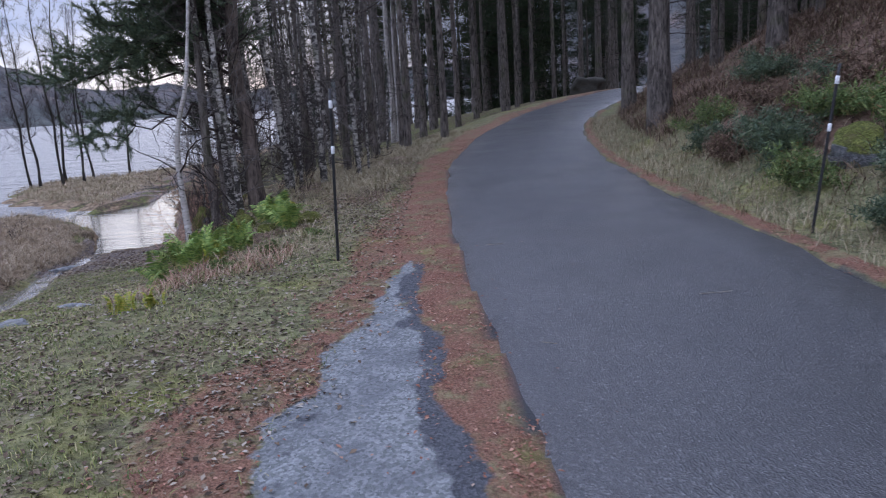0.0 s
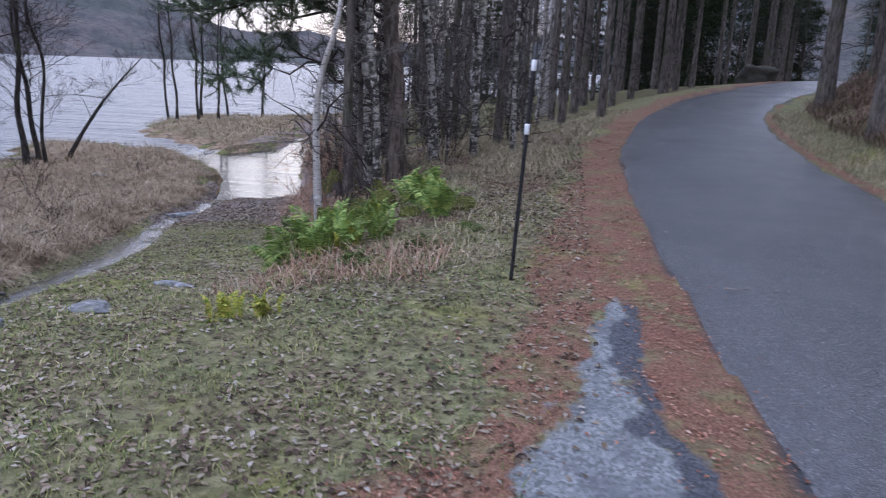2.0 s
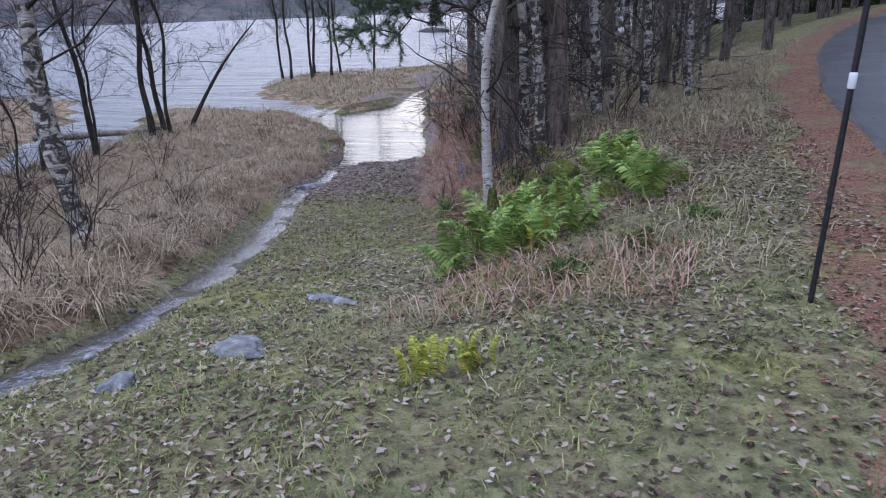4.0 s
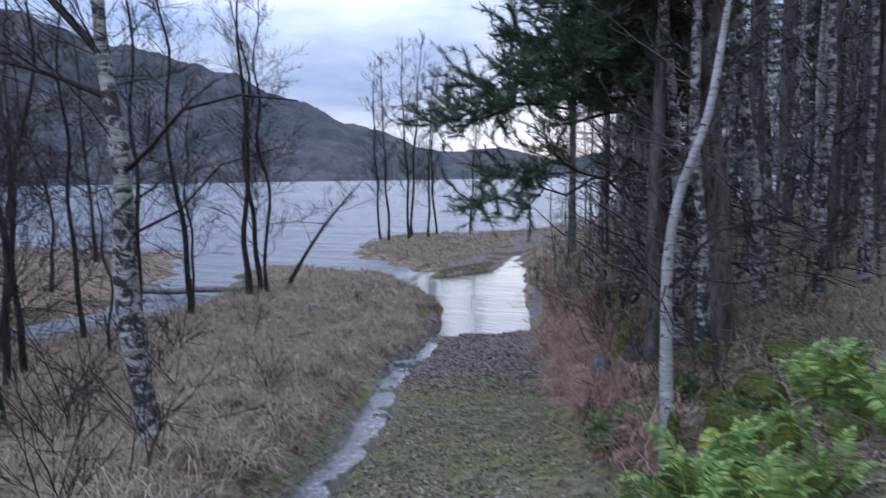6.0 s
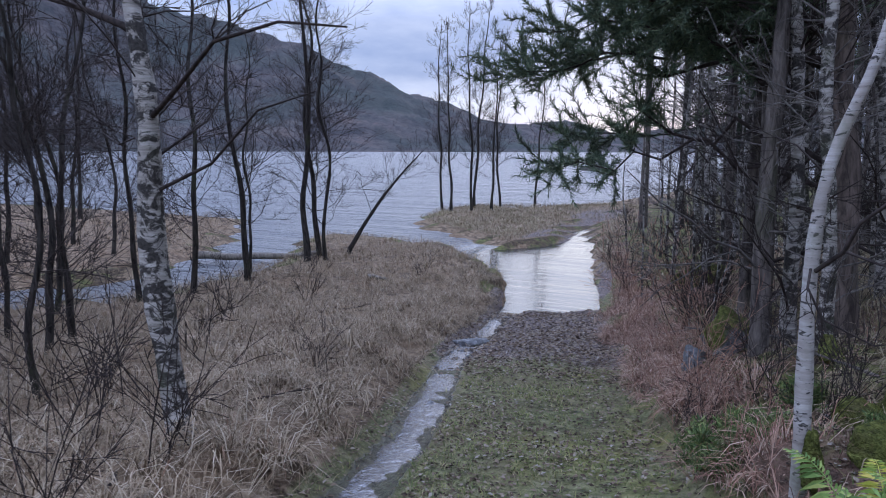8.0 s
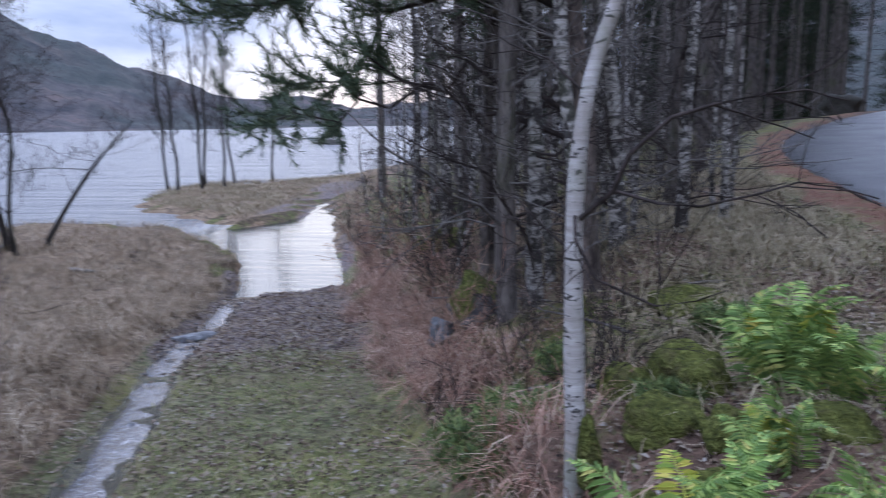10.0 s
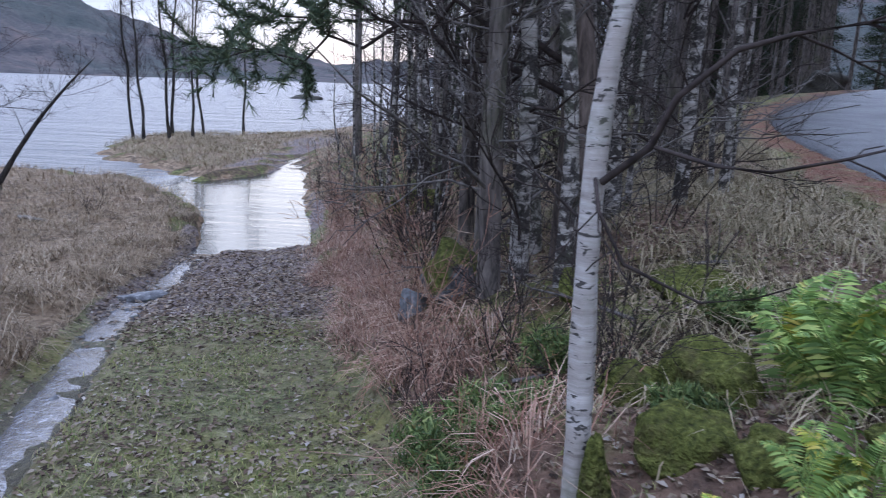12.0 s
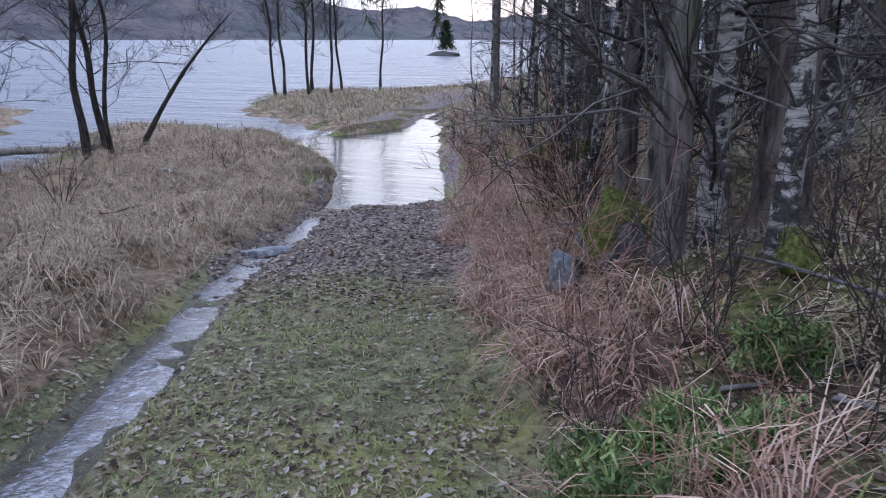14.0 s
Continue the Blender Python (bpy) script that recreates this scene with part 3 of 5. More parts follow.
lake = sheet("lake_water", spaced(-22, -6, 0.6, -2500, 400), spaced(12, 34, 0.6, 5, 2500), water_level, WATER)
tagged(lake, "calm grey-blue lake water mirroring the dusk sky", "water", kind="structure")


def build_road():
    pts = ROAD[(ROAD[:, 1] > -40)]
    seg = np.r_[0, np.cumsum(np.hypot(*np.diff(pts, axis=0).T))]
    s = np.arange(0, seg[-1], 0.25)
    c = np.stack([np.interp(s, seg, pts[:, 0]), np.interp(s, seg, pts[:, 1])], 1)
    t = np.gradient(c, axis=0)
    t /= np.linalg.norm(t, axis=1)[:, None]
    nrm = np.stack([-t[:, 1], t[:, 0]], 1)
    across = np.array([-1.0, -0.94, -0.6, -0.3, 0, 0.3, 0.6, 0.94, 1.0])
    v = []
    for p, q, si in zip(c, nrm, s):
        z = road_z(p[1])
        for u in across:
            wob = (0.1 * (vnoise(si, u > 0, 1.3) - 0.5) + 0.08 * (vnoise(si, u > 0, 4.1) - 0.5)) if abs(u) > 0.9 else 0.0
            o = u * HALF + wob
            v.append((p[0] + q[0] * o, p[1] + q[1] * o, z + 0.03 * (1 - u * u) + (-0.035 if abs(u) == 1 else 0.004)))
    k = len(across)
    f = [[j * k + i, j * k + i + 1, (j + 1) * k + i + 1, (j + 1) * k + i] for j in range(len(c) - 1) for i in range(k - 1)]
    acc = Acc()
    acc.add(v, [x[::-1] for x in f])
    ob = new("road", acc.mesh("road", ASPHALT))
    return tagged(ob, "narrow damp grey asphalt lane curving uphill", "road", kind="structure")


build_road()


def build_stream():
    """Shallow water running down beside the track into the pool."""
    seg = np.r_[0, np.cumsum(np.hypot(*np.diff(STREAM, axis=0).T))]
    s = np.arange(0, seg[-1], 0.08)
    c = np.stack([np.interp(s, seg, STREAM[:, 0]), np.interp(s, seg, STREAM[:, 1])], 1)
    for _ in range(12):
        c[1:-1] = (c[:-2] + 2 * c[1:-1] + c[2:]) / 4
    t = np.gradient(c, axis=0)
    t /= np.linalg.norm(t, axis=1)[:, None]
    nrm = np.stack([-t[:, 1], t[:, 0]], 1)
    zc = survey(c[:, 0], c[:, 1])[0]
    zc = np.minimum.accumulate(np.convolve(np.r_[[zc[0]] * 8, zc, [zc[-1]] * 8], np.ones(17) / 17, "valid")) + 0.02
    wl_ = 0.11 + 0.13 * vnoise(s, s * 0 + 1, 1.4) + 0.1 * vnoise(s, s * 0 + 2, 5.0) + np.clip((6.0 - s) * 0.3, 0, 1) * 0.16
    wr_ = 0.09 + 0.13 * vnoise(s, s * 0 + 5, 1.2) + 0.1 * vnoise(s, s * 0 + 6, 5.0) + np.clip((6.0 - s) * 0.3, 0, 1) * 0.16
    v = []
    for u in (-1, -0.5, 0, 0.5, 1):
        o = np.where(u < 0, u * wr_, u * wl_)[:, None]
        xy = c + nrm * o
        v.append(np.c_[xy, zc - 0.05 * (abs(u) == 1)])
    n = len(s)
    f = [[j * n + i, j * n + i + 1, (j + 1) * n + i + 1, (j + 1) * n + i] for j in range(4) for i in range(n - 1)]
    acc = Acc()
    acc.add(np.concatenate(v), f)
    return tagged(new("stream_water", acc.mesh("stream_water", STREAM_WATER)), "shallow stream of water beside the grassy track", "water", kind="structure")


build_stream()


# ---- hills across the lake ----
def build_hills(name, profile, near, ridge, far, label, seed):
    """A range of hills round the lake: profile holds degrees left of +y and the ridge's elevation in degrees."""
    az = np.arange(profile[0][0], profile[-1][0], 0.25)
    el = np.interp(az, [p[0] for p in profile], [p[1] for p in profile])
    steps = np.concatenate([np.linspace(0, 1, 26), np.linspace(1.08, 2, 5)])
    v, rng = [], np.random.RandomState(seed)
    for s in steps:
        rad = near + (ridge - near) * s if s <= 1 else ridge + (far - ridge) * (s - 1)
        top = ridge * np.tan(np.radians(el))
        g = s ** 1.25 if s <= 1 else 1 - 0.35 * (s - 1)
        px, py = -3 - rad * np.sin(np.radians(az)), 5 + rad * np.cos(np.radians(az))
        rough = (vnoise(px, py, 0.02) - 0.5) * 16 + (vnoise(px, py, 0.07) - 0.5) * 7 + rng.rand(len(az)) * 3.0
        z = LAKE - 1 + top * g + rough * min(1, s * 3) * np.clip(top / 60, 0.12, 1)
        v.append(np.stack([px, py, z], 1))
    n = len(az)
    f = [[j * n + i, (j + 1) * n + i, (j + 1) * n + i + 1, j * n + i + 1] for j in range(len(steps) - 1) for i in range(n - 1)]
    acc = Acc()
    acc.add(np.concatenate(v), f)
    return tagged(new(name, acc.mesh(name, HILL)), label, "hillside", kind="structure")


build_hills("hillside_near", [(-40, 12), (-20, 10), (-12, 8), (-4, 3), (4, 1.2), (12, 0.35), (20, 0.7), (22.7, 1.85), (25.3, 2.4), (29.7, 3.5), (34.2, 5.3), (38.1, 6.8), (39.8, 8.1), (43.6, 8.5), (47.7, 9.6),
             (50, 10.3), (52.3, 10.6), (55.5, 11.3), (58, 13.8), (62, 16), (80, 16), (110, 13)], 560, 930, 1500, "steep brown wooded hillside across the lake", 3)
build_hills("hillside_far", [(-25, 2.5), (5, 2.2), (12, 1.5), (16, 1.2), (20, 2.25), (24, 1.9), (30, 1.6)], 1300, 1800, 2400, "distant blue-grey wooded ridge beyond the lake", 5)


# ---- trees ----
def wander(start, direction, length, steps, wobble, lift, rng):
    """A crooked line of a limb."""
    p, d = np.array(start, float), np.array(direction, float)
    d /= np.linalg.norm(d)
    out, seg = [p.copy()], length / steps
    for _ in range(steps):
        d = d + rng.normal(0, wobble, 3) + np.array([0, 0, lift])
        d /= np.linalg.norm(d)
        p = p + d * seg
        out.append(p.copy())
    return np.array(out)


def limb(acc, start, direction, length, radius, rng, depth, lift=0.05, wobble=0.16, kids=4, tips=None, sides=5):
    steps = max(3, int(length / 0.16)) if depth == 0 else max(4, int(length / 0.3))
    steps = min(steps, 12)
    path = wander(start, direction, length, steps, wobble, lift, rng)
    acc.tube(path, np.linspace(radius, max(0.0022, radius * 0.25), len(path)), sides if depth > 1 else (4 if depth else 3))
    if tips is not None and depth == 0:
        tips.append(path)
    if depth > 0:
        for _ in range(kids):
            t = rng.uniform(0.22, 0.98)
            i = min(int(t * (len(path) - 1)), len(path) - 2)
            d = path[i + 1] - path[i]
            d /= np.linalg.norm(d)
            d = d + rng.normal(0, 0.55, 3)
            limb(acc, path[i], d, length * rng.uniform(0.35, 0.62) * (1.1 - 0.4 * t), max(0.0026, radius * (1 - 0.7 * t) * 0.55), rng, depth - 1, lift, wobble, kids, tips, sides)


def trunk_path(height, lean, rng, wobble=0.03, steps=14):
    t = np.linspace(0, 1, steps)
    off = np.cumsum(rng.normal(0, wobble, (steps, 2)), 0)
    off -= off[0]
    return np.stack([lean[0] * t ** 1.2 * height + off[:, 0] * height / 8, lean[1] * t ** 1.2 * height + off[:, 1] * height / 8, t * height], 1)


def bare_tree(name, place, height, radius, label, seed, lean=(0, 0), bark_mat=None, path=None, limbs=16, first=0.25, spread=0.32, kids=4, depth=2, lift=0.08, group="", twig=None, wobble=0.03, own_limbs=(), thick=(0.12, 0.24)):
    """A leafless tree: trunk and a crown of limbs and twigs."""
    rng = np.random.RandomState(seed)
    root = thing(name, place, label, "tree", group)
    line = trunk_path(height, lean, rng, wobble) if path is None else np.array(path, float)
    s = np.linspace(0, 1, len(line))
    dens = np.linspace(0, 1, max(24, len(line) * 2))
    line = np.stack([np.interp(dens, s, line[:, i]) for i in range(3)], 1)
    for _ in range(2):
        line[1:-1] = (line[:-2] + 2 * line[1:-1] + line[2:]) / 4
    line[0, 2] -= 0.25
    rad = radius * (1 - dens) ** 0.8 + 0.006 + radius * 0.35 * np.exp(-dens * height / 0.25)
    rad = rad * (1 + 0.06 * rng.normal(0, 1, len(rad)))
    t_acc = Acc()
    t_acc.tube(line, rad, 10 if radius > 0.05 else 7)
    part("trunk", t_acc, bark_mat or GREY_BIRCH, root)
    c_acc = Acc()
    for _ in range(limbs):
        t = rng.uniform(first, 0.97)
        i = min(int(t * (len(line) - 1)), len(line) - 2)
        a = rng.uniform(0, 2 * math.pi)
        d = np.array([math.cos(a), math.sin(a), rng.uniform(0.15, 1.1)])
        limb(c_acc, line[i], d, height * spread * (1.15 - 0.75 * t) * rng.uniform(0.6, 1.2), max(0.0045, rad[i] * rng.uniform(*thick)), rng, depth, lift, 0.2, kids)
    for line_, r0 in own_limbs:
        line_ = np.array(line_, float)
        c_acc.tube(line_, np.linspace(r0, r0 * 0.3, len(line_)), 6)
        for _ in range(3):
            i = rng.randint(1, len(line_) - 1)
            limb(c_acc, line_[i], line_[i + 1] - line_[i] + rng.normal(0, 0.25, 3) * np.linalg.norm(line_[i + 1] - line_[i]) * 2, rng.uniform(0.3, 0.6) * min(0.9, np.linalg.norm(line_[-1] - line_[0])), r0 * 0.35, rng, 1, 0.04, 0.24, 2)
    tagged(part("crown", c_acc, twig or TWIG, root), kind="stuff")
    return root


def clump(acc, centre, size, count, rng, length=0.12, width=0.006):
    """A tuft of needles."""
    p = centre + rng.normal(0, size, (count, 3)) * np.array([1, 1, 0.6])
    d = rng.normal(0, 1, (count, 3)) + np.array([0, 0, 0.7])
    d /= np.linalg.norm(d, axis=1)[:, None]
    s = np.cross(d, rng.normal(0, 1, (count, 3)))
    s /= np.linalg.norm(s, axis=1)[:, None]
    v = np.stack([p - s * width, p + s * width, p + d * length], 1).reshape(-1, 3)
    i = (np.arange(count) * 3)[:, None]
    acc.add(v, (i + np.array([[0, 1, 2]])).tolist())


def conifer(name, place, height, radius, label, seed, bare=0.35, reach=2.2, whorls=22, per=5, needles=26, bark_mat=None, needle_mat=None, dead=14, tuft=0.16, needle=0.14, width=0.012, group=""):
    """A spruce or pine: straight trunk, dead lower twigs, branches with needle tufts."""
    rng = np.random.RandomState(seed)
    root = thing(name, place, label, "tree", group)
    line = trunk_path(height, (0, 0), rng, 0.012, 12)
    line[0, 2] -= 0.4
    t = np.linspace(0, 1, 12)
    acc = Acc()
    acc.tube(line, radius * (1 - t * 0.93) + radius * 0.3 * np.exp(-t * height / 0.3), 10)
    part("trunk", acc, bark_mat or SPRUCE_BARK, root)
    crown, twigs = Acc(), Acc()
    for _ in range(dead):
        h = rng.uniform(0.06, max(bare, 0.1)) * height
        a = rng.uniform(0, 2 * math.pi)
        limb(twigs, (np.interp(h, line[:, 2], line[:, 0]), np.interp(h, line[:, 2], line[:, 1]), h), (math.cos(a), math.sin(a), rng.uniform(-0.4, 0.3)), rng.uniform(0.4, 1.5), 0.012, rng, 1, -0.02, 0.12, 3)
    for k in range(whorls):
        u = k / (whorls - 1)
        h = height * (bare + (0.99 - bare) * u)
        for _ in range(per):
            a = rng.uniform(0, 2 * math.pi)
            ln = reach * (1 - u * 0.9) * rng.uniform(0.6, 1.15)
            c = np.array([np.interp(h, line[:, 2], line[:, 0]), np.interp(h, line[:, 2], line[:, 1]), h])
            path = wander(c, (math.cos(a), math.sin(a), rng.uniform(-0.25, 0.2)), ln, 5, 0.1, -0.02, rng)
            twigs.tube(path, np.linspace(0.02, 0.004, len(path)), 3)
            for q in path[2:]:
                clump(crown, q, tuft * (0.6 + ln / 3), needles, rng, needle, width)
    tagged(part("branchwork", twigs, TWIG, root), kind="stuff")
    tagged(part("crown", crown, needle_mat or SPRUCE, root, smooth=False), kind="stuff")
    return root


def at_ground(x, y, sink=0.0):
    return (x, y, ground_z(x, y) - sink)


R3 = np.random.RandomState(31)

# white birch beside the track, bent over at head height, with low crooked branches
wb = at_ground(-3.18, 8.95)
wz = -wb[2]
white_birch = bare_tree("birch_tree", wb, 5.5, 0.032, "white-barked birch with mossy foot and crooked low branches", 5, bark_mat=BIRCH, limbs=7, first=0.62, spread=0.12, kids=4,
                        path=[(0.02, 0, 0), (0.0, 0.0, 0.45 + wz), (-0.01, 0, 0.9 + wz), (0.03, 0, 1.34 + wz), (0.14, 0, 1.62 + wz), (0.24, 0.0, 1.91 + wz), (0.27, 0.02, 2.25 + wz), (0.33, 0.05, 2.6 + wz), (0.42, 0.05, 3.4 + wz), (0.5, 0.1, 4.4 + wz), (0.5, 0.1, 5.4 + wz)],
                        own_limbs=[([(0.02, -0.03, 0.84 + wz), (0.13, -0.12, 0.95 + wz), (0.18, -0.15, 1.08 + wz), (0.31, -0.17, 1.2 + wz), (0.44, -0.17, 1.24 + wz), (0.6, -0.17, 1.27 + wz), (0.75, -0.17, 1.22 + wz)], 0.012),
                                   ([(0.14, -0.13, 0.95 + wz), (0.27, -0.25, 0.92 + wz), (0.4, -0.25, 0.91 + wz), (0.57, -0.25, 0.95 + wz), (0.7, -0.25, 0.99 + wz), (0.86, -0.25, 0.98 + wz)], 0.0065),
                                   ([(0.0, -0.05, 0.85 + wz), (0.0, -0.22, 0.79 + wz), (0.07, -0.25, 0.66 + wz), (0.18, -0.25, 0.61 + wz), (0.27, -0.25, 0.57 + wz), (0.4, -0.25, 0.59 + wz), (0.5, -0.25, 0.63 + wz)], 0.0065),
                                   ([(0.02, 0, 1.3 + wz), (-0.1, 0.05, 1.42 + wz), (-0.2, 0.1, 1.46 + wz), (-0.34, 0.12, 1.45 + wz)], 0.006),
                                   ([(0.0, 0, 0.7 + wz), (-0.12, 0.05, 0.8 + wz), (-0.22, 0.08, 0.9 + wz), (-0.36, 0.1, 0.93 + wz)], 0.005)])

# birch in the marsh with long arching limbs
nb = at_ground(-6.75, 8.3)
nz = -nb[2]
marsh_birch = bare_tree("birch_tree", nb, 7.5, 0.1, "dark-banded birch standing in dry marsh grass", 8, bark_mat=GREY_BIRCH, limbs=22, first=0.34, spread=0.24, kids=5, thick=(0.07, 0.14),
                        path=[(0, 0, 0), (-0.03, 0, -0.5 + nz), (-0.12, 0, 0.13 + nz), (-0.23, 0, 0.71 + nz), (-0.2, 0, 1.17 + nz), (-0.16, 0, 1.62 + nz), (-0.26, 0, 2.11 + nz), (-0.33, 0, 2.52 + nz), (-0.34, 0, 3.0 + nz), (-0.3, 0.1, 4.0 + nz), (-0.35, 0.2, 5.2 + nz), (-0.3, 0.2, 6.8 + nz)],
                        own_limbs=[([(-0.25, 0, 2.1 + nz), (-0.37, 0, 2.16 + nz), (-0.8, 0, 2.31 + nz), (-1.35, 0, 2.46 + nz), (-2.0, 0.1, 2.55 + nz), (-2.8, 0.1, 2.6 + nz)], 0.03),
                                   ([(-0.33, 0, 2.45 + nz), (-0.5, 0, 2.6 + nz), (-0.75, 0, 2.82 + nz), (-1.15, 0, 3.15 + nz), (-1.4, 0, 3.6 + nz)], 0.042),
                                   ([(-0.16, 0, 1.58 + nz), (0.2, -0.1, 1.74 + nz), (0.52, -0.1, 1.99 + nz), (1.0, -0.1, 2.06 + nz), (1.45, -0.1, 2.0 + nz)], 0.018),
                                   ([(-0.2, 0, 1.1 + nz), (0.25, 0.1, 1.3 + nz), (0.6, 0.15, 1.62 + nz), (1.0, 0.2, 1.72 + nz)], 0.013)])

# marsh birches by the creek and lake: a few grown, then repeated
MARSH = "slender dark bare birch in dry marsh grass"
grown = [bare_tree("birch_tree", at_ground(-15.5, 20.0), 9.5, 0.078, MARSH, 40, (-.03, 0), DARK_BARK, limbs=60, kids=5, spread=0.2, lift=0.12, group="marsh birches", wobble=0.07),
         bare_tree("birch_tree", at_ground(-14.6, 16.9), 8.5, 0.062, MARSH, 41, (0.0, 0), DARK_BARK, limbs=58, kids=5, spread=0.22, lift=0.1, first=0.16, group="marsh birches", wobble=0.09),
         bare_tree("birch_tree", at_ground(-14.8, 12.5), 7.0, 0.045, MARSH, 42, (-.05, 0), DARK_BARK, limbs=50, kids=5, spread=0.25, lift=0.07, first=0.13, group="marsh birches", wobble=0.11),
         bare_tree("birch_tree", at_ground(-9.5, 9.0), 5.5, 0.028, MARSH, 43, (-.06, 0), DARK_BARK, limbs=36, kids=5, spread=0.27, lift=0.06, first=0.1, group="marsh birches", wobble=0.13)]
MORE = [(-15.0, 14.4, 2, 1.05), (-14.9, 15.6, 2, 1.2), (-15.2, 17.6, 3, 1.1), (-15.8, 20.9, 1, 1.1), (-15.2, 20.4, 3, 1.5), (-11, 10.0, 2, .9), (-12.3, 11.2, 2, 1), (-13.3, 9.7, 3, 1.2), (-16.5, 9.5, 2, 1.1), (-18, 8.5, 1, .9), (-20.5, 12.8, 1, .9),
        (-22, 15.8, 1, .95), (-24, 19, 1, 1), (-26, 24, 0, .9), (-10.5, 7.2, 3, 1.1), (-13, 7.5, 2, 1), (-29, 21, 0, 1), (-21, 18.2, 2, 1.1)]
MORE2 = [(-8.6, 7.0, 3, .8), (-9.8, 6.2, 3, 1), (-11.8, 8.6, 3, 1.1), (-12.2, 6.3, 2, .9), (-14.4, 8.8, 3, 1.3), (-15.6, 7.2, 2, 1.1), (-10.3, 8.9, 3, .9), (-13.9, 11.2, 3, 1.2), (-17.2, 7.0, 2, 1.2), (-19.5, 10.2, 2, 1), (-22, 11.8, 1, .9),
         (-24, 14, 2, 1.2), (-27, 17, 1, 1), (-31, 24, 0, 1), (-19.8, 7.2, 1, 1), (-23, 8, 0, .9), (-16.0, 12.2, 3, 1.2), (-12.9, 13.2, 3, .7), (-33, 19, 0, 1.1), (-28, 11, 0, 1)]
for x, y, k, s in MORE + MORE2:
    copy_thing(grown[k], Matrix.Translation(at_ground(x, y)) @ Matrix.Rotation(R3.uniform(0, 6.28), 4, "Z") @ Matrix.Diagonal((s, s, s * R3.uniform(0.9, 1.1), 1)))
bare_tree("birch_tree", at_ground(-15.4, 21.6), 4.6, 0.06, "thin bare tree leaning far out over the water", 77, bark_mat=DARK_BARK, limbs=18, first=0.3, spread=0.4, kids=4, lift=0.12,
          path=[(0, 0, 0), (0.4, 0.3, 0.85), (0.85, 0.6, 1.65), (1.4, 0.9, 2.4), (1.9, 1.2, 3.0)])
# birches on the islet
slim = [bare_tree("birch_tree", at_ground(-20.3, 35.8), 9.0, 0.055, "slim bare birch on the grassy islet", 90, (-.06, 0), DARK_BARK, limbs=60, kids=5, spread=0.17, lift=0.2, first=0.2, group="islet birches", wobble=0.06),
        bare_tree("birch_tree", at_ground(-17.6, 41.0), 8.6, 0.055, "slim bare birch on the grassy islet", 91, (.05, 0), DARK_BARK, limbs=60, kids=5, spread=0.17, lift=0.2, first=0.2, group="islet birches", wobble=0.06)]
for x, y, k, s in [(-19.4, 35.0, 1, 1.05), (-19.0, 36.4, 0, 1.1), (-19.6, 37.8, 1, 1.2), (-18.6, 38.8, 0, 1.0), (-18.2, 36.9, 1, 1)]:
    copy_thing(slim[k], Matrix.Translation(at_ground(x, y)) @ Matrix.Rotation(R3.uniform(0, 6.28), 4, "Z") @ Matrix.Diagonal((s, s, s, 1)))


def needle_tuft(acc, tip, axis, count, rng, length=0.085, width=0.0042):
    """Needles that fan forward round the end of a twig."""
    back = rng.uniform(0, 0.16, (count, 1))
    p = tip - axis * back
    d = axis * 0.75 + rng.normal(0, 0.55, (count, 3)) + np.array([0, 0, 0.12])
    d /= np.linalg.norm(d, axis=1)[:, None]
    w = np.cross(d, rng.normal(0, 1, (count, 3)))
    w /= np.linalg.norm(w, axis=1)[:, None] + 1e-9
    ln = length * rng.uniform(0.7, 1.25, (count, 1))
    v = np.stack([p - w * width, p + w * width, p + d * ln], 1).reshape(-1, 3)
    i = (np.arange(count) * 3)[:, None]
    acc.add(v, (i + np.array([[0, 1, 2]])).tolist())


